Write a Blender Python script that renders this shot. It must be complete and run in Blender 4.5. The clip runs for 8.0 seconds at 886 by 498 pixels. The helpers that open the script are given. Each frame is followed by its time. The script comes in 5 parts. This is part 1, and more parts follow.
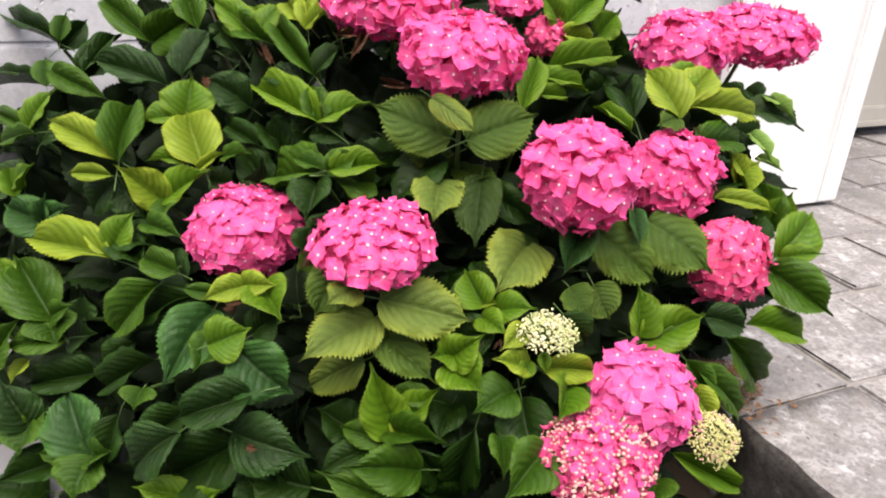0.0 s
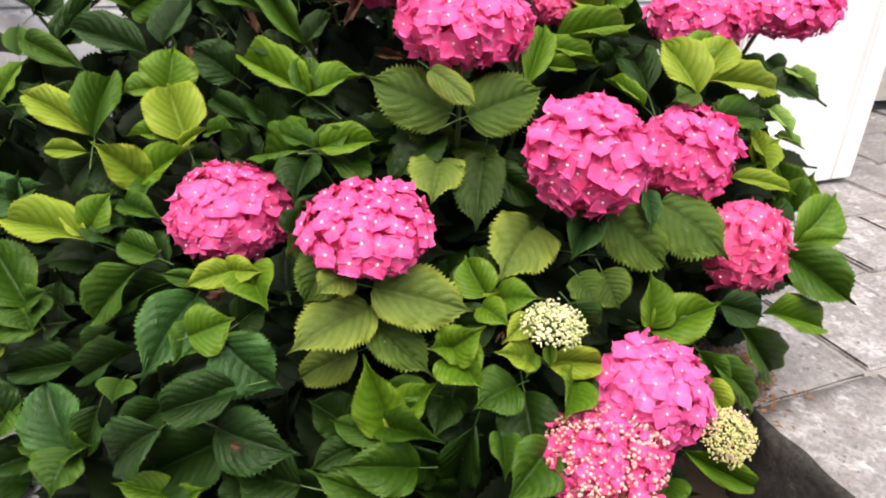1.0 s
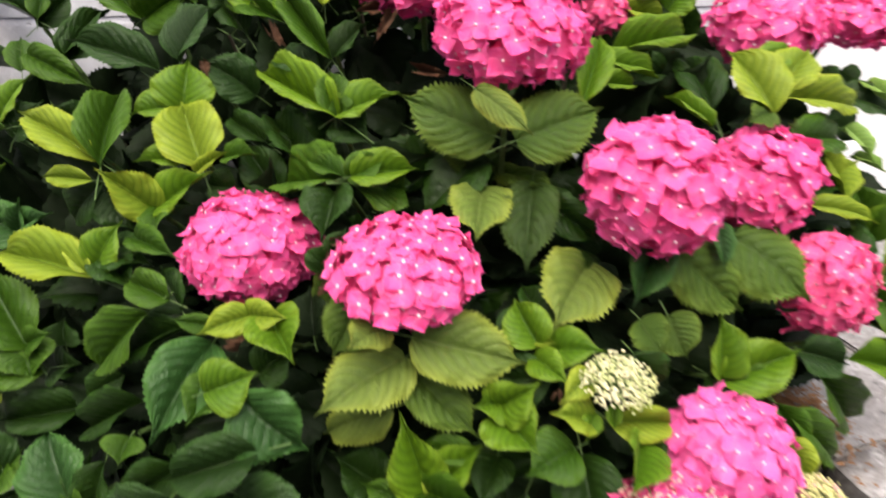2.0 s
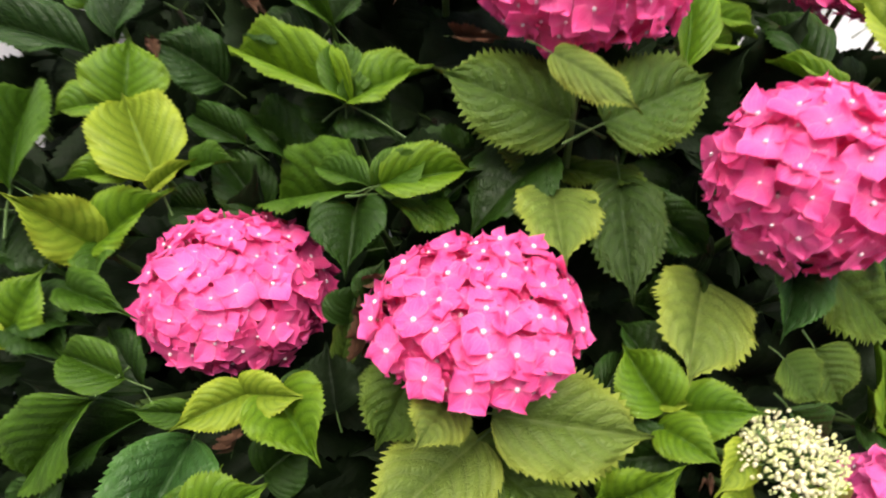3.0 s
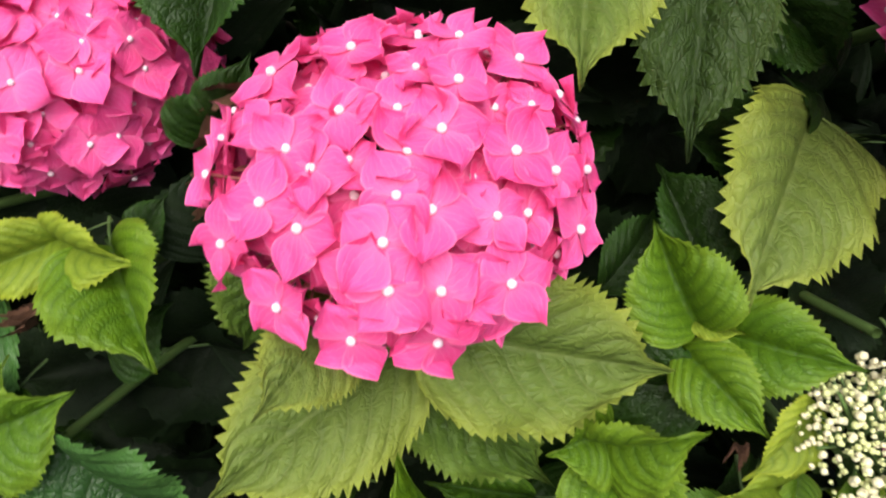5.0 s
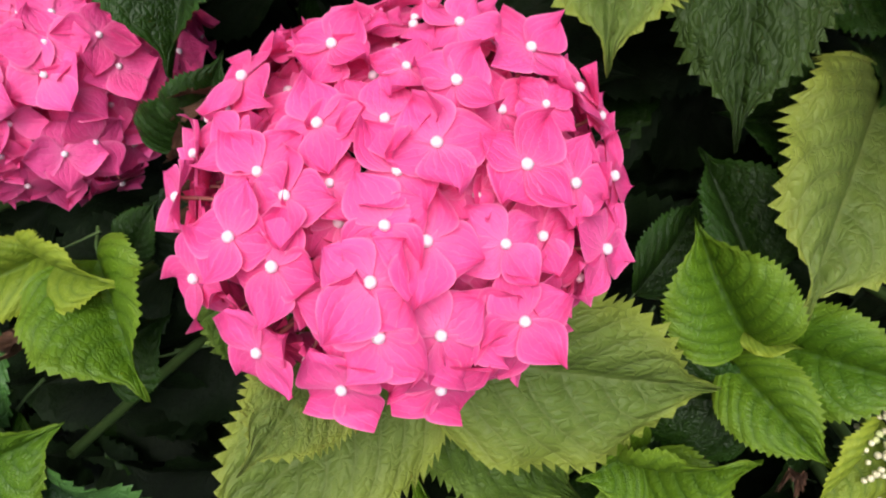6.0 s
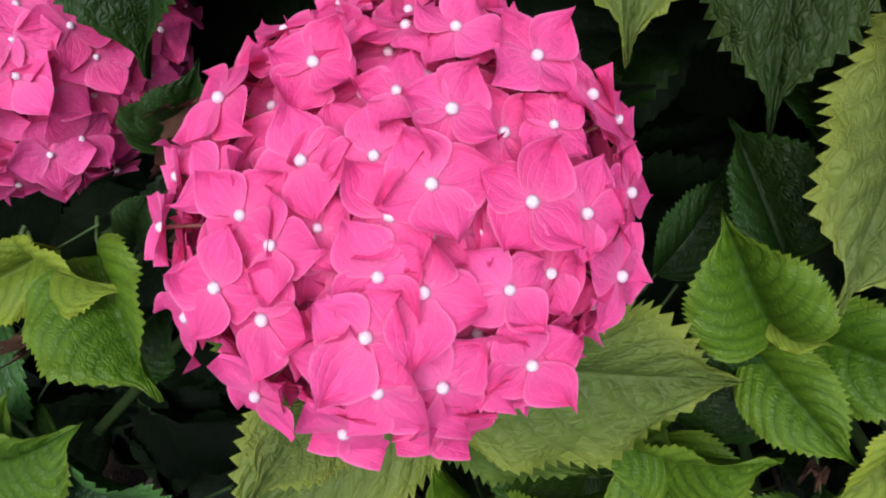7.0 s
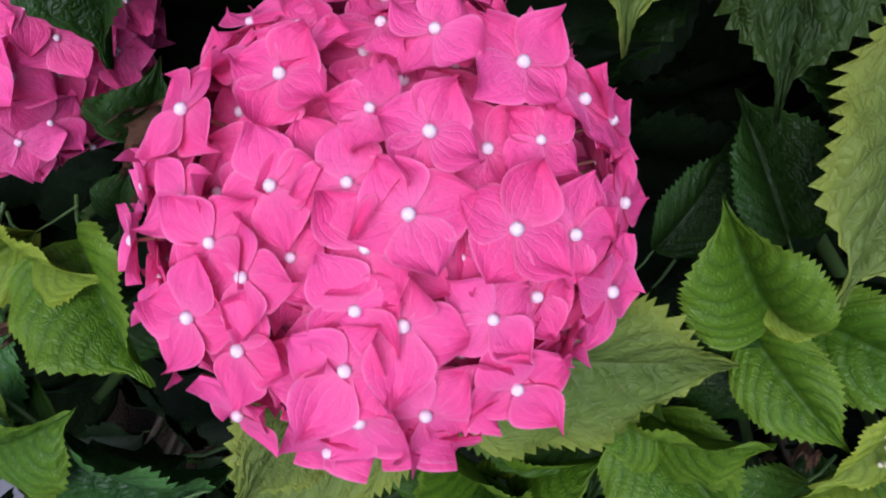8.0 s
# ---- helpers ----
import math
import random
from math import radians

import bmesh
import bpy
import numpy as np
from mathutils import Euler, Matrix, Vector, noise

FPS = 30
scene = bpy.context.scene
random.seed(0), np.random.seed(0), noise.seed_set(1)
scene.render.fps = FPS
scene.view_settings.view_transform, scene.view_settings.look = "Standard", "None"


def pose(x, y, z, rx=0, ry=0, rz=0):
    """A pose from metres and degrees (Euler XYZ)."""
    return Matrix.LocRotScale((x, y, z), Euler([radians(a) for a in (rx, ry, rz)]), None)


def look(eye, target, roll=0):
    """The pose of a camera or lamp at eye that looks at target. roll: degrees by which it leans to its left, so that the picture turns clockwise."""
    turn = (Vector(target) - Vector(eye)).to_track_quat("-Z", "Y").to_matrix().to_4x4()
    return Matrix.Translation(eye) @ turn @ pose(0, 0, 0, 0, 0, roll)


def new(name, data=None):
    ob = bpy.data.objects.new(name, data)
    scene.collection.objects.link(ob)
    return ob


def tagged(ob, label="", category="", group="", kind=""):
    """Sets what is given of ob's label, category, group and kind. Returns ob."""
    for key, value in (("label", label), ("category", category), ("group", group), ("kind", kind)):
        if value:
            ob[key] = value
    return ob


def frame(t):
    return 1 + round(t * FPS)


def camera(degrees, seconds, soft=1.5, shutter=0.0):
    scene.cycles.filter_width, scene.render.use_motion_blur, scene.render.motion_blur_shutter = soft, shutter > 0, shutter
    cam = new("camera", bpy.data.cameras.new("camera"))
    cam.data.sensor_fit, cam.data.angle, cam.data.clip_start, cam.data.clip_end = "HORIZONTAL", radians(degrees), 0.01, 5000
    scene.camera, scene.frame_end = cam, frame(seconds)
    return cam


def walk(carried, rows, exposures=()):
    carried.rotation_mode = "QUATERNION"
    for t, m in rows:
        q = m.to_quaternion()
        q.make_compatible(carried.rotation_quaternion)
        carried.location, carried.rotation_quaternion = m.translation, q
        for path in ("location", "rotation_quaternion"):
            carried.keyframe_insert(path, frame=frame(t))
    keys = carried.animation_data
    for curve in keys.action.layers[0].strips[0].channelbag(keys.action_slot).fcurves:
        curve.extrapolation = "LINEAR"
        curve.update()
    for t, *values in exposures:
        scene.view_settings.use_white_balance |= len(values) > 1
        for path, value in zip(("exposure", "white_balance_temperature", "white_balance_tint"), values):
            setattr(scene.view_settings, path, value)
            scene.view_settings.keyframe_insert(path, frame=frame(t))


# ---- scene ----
cam = camera(64.5, 8.0, soft=2.0, shutter=0.5)
PATH = [
    (0, (0.0000, 0.0000, 0.9478), (0.0000, 0.9063, 0.5252), 2.30),
    (0.5, (0.0035, 0.0327, 0.9413), (0.0000, 0.9324, 0.5049), 2.21),
    (1, (0.0025, 0.0668, 0.9343), (0.0025, 0.9556, 0.4760), 2.54),
    (1.5, (-0.0060, 0.1006, 0.9331), (-0.0005, 0.9872, 0.4707), 2.96),
    (2, (-0.0361, 0.1807, 0.9270), (-0.0570, 1.0698, 0.4697), 1.99),
    (2.2, (-0.0459, 0.2442, 0.9218), (-0.0936, 1.1375, 0.4750), 2.30),
    (3.3, (-0.1837, 0.4393, 0.8066), (-0.0590, 1.3194, 0.3485), 2.62),
    (3.5, (-0.1969, 0.4632, 0.7947), (-0.0379, 1.3324, 0.3264), 4.45),
    (4, (-0.1270, 0.5746, 0.7871), (-0.0834, 1.3655, 0.1768), 5.32),
    (4.5, (-0.1024, 0.6130, 0.7676), (-0.0841, 1.2763, 0.0195), 6.12),
    (5, (-0.0724, 0.6409, 0.7715), (-0.0742, 1.2639, -0.0106), 3.88),
    (5.2, (-0.0656, 0.6517, 0.7692), (-0.1060, 1.2767, -0.0104), -0.40),
    (6.3, (-0.0592, 0.7014, 0.7565), (-0.1226, 1.2160, -0.0985), -3.48),
    (6.5, (-0.0570, 0.7123, 0.7577), (-0.1304, 1.1935, -0.1159), -5.46),
    (7, (-0.0550, 0.7367, 0.7671), (-0.1451, 1.1574, -0.1356), -9.36),
    (7.5, (-0.0505, 0.7530, 0.7702), (-0.1358, 1.1009, -0.1635), -10.86),
    (8, (-0.0495, 0.7729, 0.7694), (-0.1454, 1.0683, -0.1812), -15.59),
]
walk(cam, [(t, look(eye, target, roll)) for t, eye, target, roll in PATH],
     exposures=[(0, 0.91, 6550, 10), (2, 0.97, 6600, 10), (3.5, 0.99, 6600, 10), (4.0, 0.62, 6450, 10), (4.5, 0.48, 6400, 10), (5.0, 0.7, 6300, 11), (6.5, 0.16, 5850, 13), (8, -0.08, 5200, 17)])

# ---- light ----
world = bpy.data.worlds.new("sky")
scene.world = world
world.use_nodes = True
wn = world.node_tree.nodes
sky = wn.new("ShaderNodeTexSky")
sky.sky_type, sky.sun_disc = "NISHITA", False
sky.sun_elevation, sky.sun_rotation = radians(58), radians(200)
sky.dust_density, sky.ozone_density = 5.0, 0.4
world.node_tree.links.new(sky.outputs[0], wn["Background"].inputs[0])
wn["Background"].inputs[1].default_value = 0.13
sun_data = bpy.data.lights.new("sun", "SUN")
sun_data.energy, sun_data.angle, sun_data.color = 3.0, radians(50), (1.0, 0.96, 0.9)
sun = new("sun", sun_data)
sun.matrix_world = look((0.25, -1.3, 3.3), (0, 0.2, 0))


# ---- materials ----
def material(name, rough=0.6):
    m = bpy.data.materials.new(name)
    m.use_nodes = True
    nt = m.node_tree
    bsdf = nt.nodes["Principled BSDF"]
    bsdf.inputs["Roughness"].default_value = rough
    return m, nt, bsdf


def node(nt, kind, *ins, **props):
    n = nt.nodes.new("ShaderNode" + kind)
    for k, v in props.items():
        if k == "op":
            n.operation = v
        elif k == "blend":
            n.data_type, n.blend_type = "RGBA", v
    for i, v in enumerate(ins):
        if v is None:
            continue
        if hasattr(v, "is_output"):
            nt.links.new(v, n.inputs[i])
        else:
            n.inputs[i].default_value = v
    return n


def mathn(nt, op, a, b=0.0, c=0.0):
    return node(nt, "Math", a, b, c, op=op).outputs[0]


def ramp(nt, fac, stops):
    n = nt.nodes.new("ShaderNodeValToRGB")
    nt.links.new(fac, n.inputs[0])
    while len(n.color_ramp.elements) < len(stops):
        n.color_ramp.elements.new(0.5)
    for e, (p, c) in zip(n.color_ramp.elements, stops):
        e.position = p
        e.color = (*c, 1) if len(c) == 3 else c
    return n.outputs[0]


def mixc(nt, fac, a, b, blend="MIX"):
    n = nt.nodes.new("ShaderNodeMix")
    n.data_type, n.blend_type = "RGBA", blend
    for sock, v in ((n.inputs[0], fac), (n.inputs[6], a), (n.inputs[7], b)):
        if hasattr(v, "is_output"):
            nt.links.new(v, sock)
        elif sock == n.inputs[0]:
            sock.default_value = v
        else:
            sock.default_value = (*v, 1)
    return n.outputs[2]


def noise_tex(nt, scale, detail=4, rough=0.55, vec=None):
    n = nt.nodes.new("ShaderNodeTexNoise")
    n.inputs["Scale"].default_value = scale
    n.inputs["Detail"].default_value = detail
    n.inputs["Roughness"].default_value = rough
    if vec is None:
        vec = nt.nodes.new("ShaderNodeTexCoord").outputs["Object"]
    nt.links.new(vec, n.inputs["Vector"])
    return n.outputs["Fac"]


def bump(nt, bsdf, height, strength, distance):
    b = nt.nodes.new("ShaderNodeBump")
    b.inputs["Strength"].default_value = strength
    b.inputs["Distance"].default_value = distance
    nt.links.new(height, b.inputs["Height"])
    nt.links.new(b.outputs[0], bsdf.inputs["Normal"])


def thin(nt, bsdf, colour, amount):
    """Lets part of the light through a blade or petal."""
    tr = nt.nodes.new("ShaderNodeBsdfTranslucent")
    nt.links.new(colour, tr.inputs["Color"])
    mx = nt.nodes.new("ShaderNodeMixShader")
    mx.inputs[0].default_value = amount
    nt.links.new(bsdf.outputs[0], mx.inputs[1])
    nt.links.new(tr.outputs[0], mx.inputs[2])
    nt.links.new(mx.outputs[0], nt.nodes["Material Output"].inputs["Surface"])


def leaf_material(name, blade, blade2, vein, vein_amount, rim, rim_amount, rough, relief):
    m, nt, bsdf = material(name, rough)
    uv = nt.nodes.new("ShaderNodeUVMap")
    sep = node(nt, "SeparateXYZ", uv.outputs[0])
    s = mathn(nt, "MULTIPLY", mathn(nt, "ABSOLUTE", mathn(nt, "SUBTRACT", sep.outputs[0], 0.5)), 2.0)
    v = sep.outputs[1]
    rnd = nt.nodes.new("ShaderNodeObjectInfo").outputs["Random"]
    coord = nt.nodes.new("ShaderNodeTexCoord").outputs["Object"]
    shift = node(nt, "VectorMath", coord, op="ADD")
    nt.links.new(node(nt, "CombineXYZ", mathn(nt, "MULTIPLY", rnd, 37.0), mathn(nt, "MULTIPLY", rnd, 11.0), 0.0).outputs[0], shift.inputs[1])
    vec = shift.outputs[0]
    broad = noise_tex(nt, 2.2, 3, 0.5, vec)
    fine = noise_tex(nt, 26.0, 4, 0.6, vec)
    wob = mathn(nt, "MULTIPLY", mathn(nt, "SUBTRACT", noise_tex(nt, 5.0, 2, 0.5, vec), 0.5), 0.05)
    bow = mathn(nt, "POWER", s, 1.5)
    phase = mathn(nt, "MULTIPLY", mathn(nt, "ADD", mathn(nt, "SUBTRACT", v, mathn(nt, "MULTIPLY", bow, 0.34)), wob), 8.0)
    saw = mathn(nt, "ABSOLUTE", mathn(nt, "SUBTRACT", mathn(nt, "FRACT", phase), 0.5))
    lat = mathn(nt, "SUBTRACT", 1.0, mathn(nt, "SMOOTH_MIN", mathn(nt, "MULTIPLY", saw, 11.0), 1.0, 0.2))
    rib = mathn(nt, "SUBTRACT", 1.0, mathn(nt, "MINIMUM", mathn(nt, "MULTIPLY", s, 22.0), 1.0))
    cell = nt.nodes.new("ShaderNodeTexVoronoi")
    cell.feature = "DISTANCE_TO_EDGE"
    cell.inputs["Scale"].default_value = 21.0
    swirl = mathn(nt, "MULTIPLY", noise_tex(nt, 13.0, 2, 0.5, vec), 0.12)
    bent = node(nt, "VectorMath", vec, op="ADD")
    nt.links.new(node(nt, "CombineXYZ", swirl, mathn(nt, "MULTIPLY", swirl, -1.0), 0.0).outputs[0], bent.inputs[1])
    nt.links.new(bent.outputs[0], cell.inputs["Vector"])
    pillow = mathn(nt, "MINIMUM", mathn(nt, "MULTIPLY", cell.outputs["Distance"], 2.6), 1.0)
    net = mathn(nt, "SUBTRACT", 1.0, mathn(nt, "MINIMUM", mathn(nt, "MULTIPLY", cell.outputs["Distance"], 9.0), 1.0))
    mask = mathn(nt, "MAXIMUM", mathn(nt, "MULTIPLY", lat, 0.65), rib)
    mask = mathn(nt, "MAXIMUM", mask, mathn(nt, "MULTIPLY", net, 0.34))
    tone = mathn(nt, "ADD", mathn(nt, "MULTIPLY", broad, 0.9), mathn(nt, "MULTIPLY", rnd, 0.5))
    col = mixc(nt, mathn(nt, "SUBTRACT", tone, 0.3), blade, blade2)
    col = mixc(nt, mathn(nt, "MULTIPLY", mathn(nt, "SUBTRACT", fine, 0.42), 0.8), col, [c * 0.45 for c in blade])
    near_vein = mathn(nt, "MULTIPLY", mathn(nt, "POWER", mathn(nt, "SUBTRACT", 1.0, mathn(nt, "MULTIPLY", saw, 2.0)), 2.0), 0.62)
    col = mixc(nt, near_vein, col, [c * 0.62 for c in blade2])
    col = mixc(nt, mathn(nt, "MULTIPLY", mask, vein_amount), col, vein)
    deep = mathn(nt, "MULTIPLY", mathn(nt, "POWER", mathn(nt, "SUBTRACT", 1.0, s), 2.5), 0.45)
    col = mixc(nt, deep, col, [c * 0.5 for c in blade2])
    edge = mathn(nt, "POWER", s, 4.0)
    col = mixc(nt, mathn(nt, "MULTIPLY", edge, rim_amount), col, rim)
    spots = ramp(nt, noise_tex(nt, 5.0, 5, 0.75, vec), [(0.70, (0, 0, 0)), (0.75, (1, 1, 1))])
    col = mixc(nt, mathn(nt, "MULTIPLY", spots, 0.45), col, (0.10, 0.055, 0.02))
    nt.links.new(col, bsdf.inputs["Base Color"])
    hump = mathn(nt, "ADD", mathn(nt, "MULTIPLY", saw, 0.75), mathn(nt, "ADD", mathn(nt, "MULTIPLY", fine, 0.36), mathn(nt, "MULTIPLY", pillow, 0.30)))
    hump = mathn(nt, "SUBTRACT", hump, mathn(nt, "MULTIPLY", mask, 0.25))
    bump(nt, bsdf, hump, relief * 0.66, 0.0030)
    gloss = mathn(nt, "ADD", rough - 0.12, mathn(nt, "MULTIPLY", fine, 0.25))
    nt.links.new(gloss, bsdf.inputs["Roughness"])
    bsdf.inputs["Specular IOR Level"].default_value = 0.2
    thin(nt, bsdf, col, 0.16)
    return m


LEAF = {
    "y": leaf_material("lime_leaf", (0.225, 0.285, 0.024), (0.125, 0.205, 0.014), (0.072, 0.142, 0.007), 0.7, (0.310, 0.360, 0.025), 0.5, 0.46, 0.55),
    "l": leaf_material("fresh_leaf", (0.1050, 0.1900, 0.0070), (0.0520, 0.1300, 0.0056), (0.030, 0.078, 0.006), 0.6, (0.165, 0.244, 0.019), 0.5, 0.42, 0.6),
    "m": leaf_material("green_leaf", (0.0405, 0.0918, 0.0046), (0.0225, 0.0639, 0.0033), (0.020, 0.060, 0.006), 0.5, (0.126, 0.233, 0.025), 0.3, 0.40, 0.7),
    # dark green of older leaves, with the shade they stand in coloured in
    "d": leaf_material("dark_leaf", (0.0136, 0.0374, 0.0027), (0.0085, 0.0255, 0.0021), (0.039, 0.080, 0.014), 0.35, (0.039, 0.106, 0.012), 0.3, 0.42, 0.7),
    # near-black green: the shade inside the bush put into the leaf colour
    "k": leaf_material("shade_dark_leaf", (0.0051, 0.0136, 0.0014), (0.0034, 0.0102, 0.0010), (0.010, 0.022, 0.003), 0.3, (0.011, 0.034, 0.0045), 0.2, 0.66, 0.5),
    "t": leaf_material("teal_leaf", (0.0115, 0.0350, 0.0050), (0.0085, 0.0260, 0.0030), (0.087, 0.148, 0.046), 0.5, (0.049, 0.127, 0.019), 0.3, 0.36, 0.9),
    "T": leaf_material("blue_green_leaf", (0.028, 0.078, 0.017), (0.018, 0.056, 0.010), (0.055, 0.110, 0.03), 0.4, (0.097, 0.233, 0.043), 0.4, 0.34, 0.8),
    "o": leaf_material("olive_leaf", (0.070, 0.122, 0.013), (0.040, 0.086, 0.008), (0.10, 0.145, 0.042), 0.35, (0.165, 0.233, 0.031), 0.4, 0.52, 1.0),
    "O": leaf_material("pale_olive_leaf", (0.142, 0.190, 0.034), (0.092, 0.152, 0.022), (0.25, 0.28, 0.10), 0.35, (0.291, 0.329, 0.037), 0.5, 0.52, 0.9),
    "q": leaf_material("dark_olive_leaf", (0.034, 0.062, 0.009), (0.020, 0.044, 0.006), (0.05, 0.085, 0.02), 0.35, (0.06, 0.10, 0.016), 0.3, 0.5, 1.0),
    # paler green stands in for light shining through the blade
    "p": leaf_material("backlit_leaf", (0.194, 0.318, 0.068), (0.126, 0.233, 0.043), (0.272, 0.382, 0.099), 0.3, (0.242, 0.350, 0.074), 0.3, 0.5, 0.4),
}


def plain_material(name, a, b, scale, rough, relief=0.3, dist=0.002, spec=0.4):
    m, nt, bsdf = material(name, rough)
    big = noise_tex(nt, scale, 5, 0.6)
    small = noise_tex(nt, scale * 9, 4, 0.6)
    col = mixc(nt, big, a, b)
    col = mixc(nt, mathn(nt, "MULTIPLY", small, 0.35), col, [x * 0.6 for x in a])
    nt.links.new(col, bsdf.inputs["Base Color"])
    bump(nt, bsdf, mathn(nt, "ADD", big, mathn(nt, "MULTIPLY", small, 0.5)), relief, dist)
    bsdf.inputs["Specular IOR Level"].default_value = spec
    return m


STEM = plain_material("green_stem", (0.10, 0.17, 0.04), (0.06, 0.11, 0.03), 30, 0.5)
WOOD = plain_material("woody_stem", (0.07, 0.055, 0.035), (0.035, 0.028, 0.02), 40, 0.8)
DRY = plain_material("dry_leaf", (0.15, 0.062, 0.024), (0.05, 0.024, 0.012), 5, 0.75, 0.8, 0.004)


def petal_material(name, a, b, pale, deep):
    m, nt, bsdf = material(name, 0.5)
    uv = nt.nodes.new("ShaderNodeUVMap")
    sep = node(nt, "SeparateXYZ", uv.outputs[0])
    rnd = nt.nodes.new("ShaderNodeObjectInfo").outputs["Random"]
    isl = nt.nodes.new("ShaderNodeNewGeometry").outputs["Random Per Island"]
    across = mathn(nt, "ABSOLUTE", mathn(nt, "SUBTRACT", sep.outputs[0], 0.5))
    along = sep.outputs[1]
    coord = nt.nodes.new("ShaderNodeTexCoord").outputs["Object"]
    broad = noise_tex(nt, 1.6, 3, 0.5)
    col = mixc(nt, mathn(nt, "ADD", mathn(nt, "MULTIPLY", rnd, 0.6), mathn(nt, "MULTIPLY", broad, 0.4)), a, b)
    col = mixc(nt, mathn(nt, "MULTIPLY", isl, 0.42), col, deep)
    ray = mathn(nt, "ABSOLUTE", mathn(nt, "SUBTRACT", mathn(nt, "FRACT", mathn(nt, "ADD", mathn(nt, "MULTIPLY", sep.outputs[0], 7.0), mathn(nt, "MULTIPLY", noise_tex(nt, 9.0, 2), 1.2))), 0.5))
    line = mathn(nt, "SUBTRACT", 1.0, mathn(nt, "MINIMUM", mathn(nt, "MULTIPLY", ray, 6.0), 1.0))
    col = mixc(nt, mathn(nt, "MULTIPLY", line, 0.10), col, pale)
    heart = mathn(nt, "POWER", mathn(nt, "SUBTRACT", 1.0, along), 4.0)
    col = mixc(nt, mathn(nt, "MULTIPLY", heart, 0.25), col, pale)
    rim = mathn(nt, "POWER", mathn(nt, "MULTIPLY", across, 2.0), 16.0)
    col = mixc(nt, mathn(nt, "MULTIPLY", rim, 0.34), col, pale)
    nt.links.new(col, bsdf.inputs["Base Color"])
    bump(nt, bsdf, mathn(nt, "ADD", mathn(nt, "MULTIPLY", line, -0.2), noise_tex(nt, 12.0, 4)), 0.6, 0.0014)
    bsdf.inputs["Specular IOR Level"].default_value = 0.25
    thin(nt, bsdf, col, 0.25)
    return m


PINK = petal_material("pink_sepal", (0.79, 0.062, 0.265), (0.85, 0.118, 0.375), (0.93, 0.44, 0.63), (0.73, 0.028, 0.15))
RED = petal_material("red_sepal", (0.78, 0.06, 0.22), (0.83, 0.105, 0.31), (0.92, 0.46, 0.54), (0.71, 0.03, 0.13))
MAUVE = petal_material("mauve_sepal", (0.77, 0.075, 0.295), (0.82, 0.135, 0.41), (0.92, 0.46, 0.66), (0.68, 0.03, 0.18))
BEAD = plain_material("flower_eye", (0.85, 0.70, 0.74), (0.80, 0.60, 0.68), 40, 0.5)
CREAM_PINK = plain_material("pinkish_bud", (0.76, 0.34, 0.36), (0.74, 0.54, 0.40), 40, 0.5)
GREEN_CREAM = plain_material("greenish_bud", (0.66, 0.68, 0.34), (0.50, 0.56, 0.20), 60, 0.5)
YELLOW_GREEN = plain_material("yellow_green_bud", (0.64, 0.60, 0.28), (0.54, 0.54, 0.20), 60, 0.5)
CREAM = plain_material("cream_bud", (0.78, 0.72, 0.50), (0.66, 0.64, 0.34), 60, 0.5)


# ---- shapes ----
def mesh_of(name, verts, faces, mats, uvs=None, slots=None, smooth=True):
    me = bpy.data.meshes.new(name)
    me.from_pydata(verts, [], faces)
    for m in mats:
        me.materials.append(m)
    if uvs is not None:
        layer = me.uv_layers.new(name="UVMap")
        idx = np.empty(len(me.loops), dtype=np.int32)
        me.loops.foreach_get("vertex_index", idx)
        layer.data.foreach_set("uv", np.asarray(uvs, dtype=np.float32)[idx].ravel())
    if slots is not None:
        me.polygons.foreach_set("material_index", np.asarray(slots, dtype=np.int32))
    if smooth:
        me.polygons.foreach_set("use_smooth", [True] * len(me.polygons))
    me.update()
    return me


def grid_faces(rows, cols, start=0):
    return [(start + r * cols + c, start + r * cols + c + 1, start + (r + 1) * cols + c + 1, start + (r + 1) * cols + c)
            for r in range(rows - 1) for c in range(cols - 1)]


def tube(points, radii, sides=6):
    """Rings of a round stem along the points."""
    verts, faces = [], []
    pts = [Vector(p) for p in points]
    for i, p in enumerate(pts):
        d = (pts[min(i + 1, len(pts) - 1)] - pts[max(i - 1, 0)]).normalized()
        a = d.orthogonal().normalized()
        b = d.cross(a)
        for k in range(sides):
            w = 2 * math.pi * k / sides
            verts.append(tuple(p + (a * math.cos(w) + b * math.sin(w)) * radii[i]))
    for i in range(len(pts) - 1):
        for k in range(sides):
            faces.append((i * sides + k, i * sides + (k + 1) % sides, (i + 1) * sides + (k + 1) % sides, (i + 1) * sides + k))
    return verts, faces


def curve(knots, v):
    for (a, p), (b, q) in zip(knots, knots[1:]):
        if v <= b + 1e-6:
            return p + (q - p) * (v - a) / (b - a)
    return knots[-1][1]


SLIM = ((0.0, 0.03), (0.02, 0.14), (0.06, 0.26), (0.11, 0.36), (0.19, 0.44), (0.28, 0.49), (0.37, 0.50), (0.46, 0.485), (0.55, 0.435), (0.63, 0.365), (0.71, 0.27), (0.77, 0.18), (0.815, 0.11), (0.85, 0.062), (0.89, 0.038), (0.95, 0.022), (1.0, 0.004))
WIDE = ((0.0, 0.10), (0.015, 0.21), (0.05, 0.34), (0.11, 0.44), (0.20, 0.49), (0.30, 0.505), (0.42, 0.50), (0.53, 0.47), (0.63, 0.405), (0.71, 0.315), (0.775, 0.22), (0.825, 0.125), (0.86, 0.065), (0.90, 0.038), (0.95, 0.022), (1.0, 0.004))


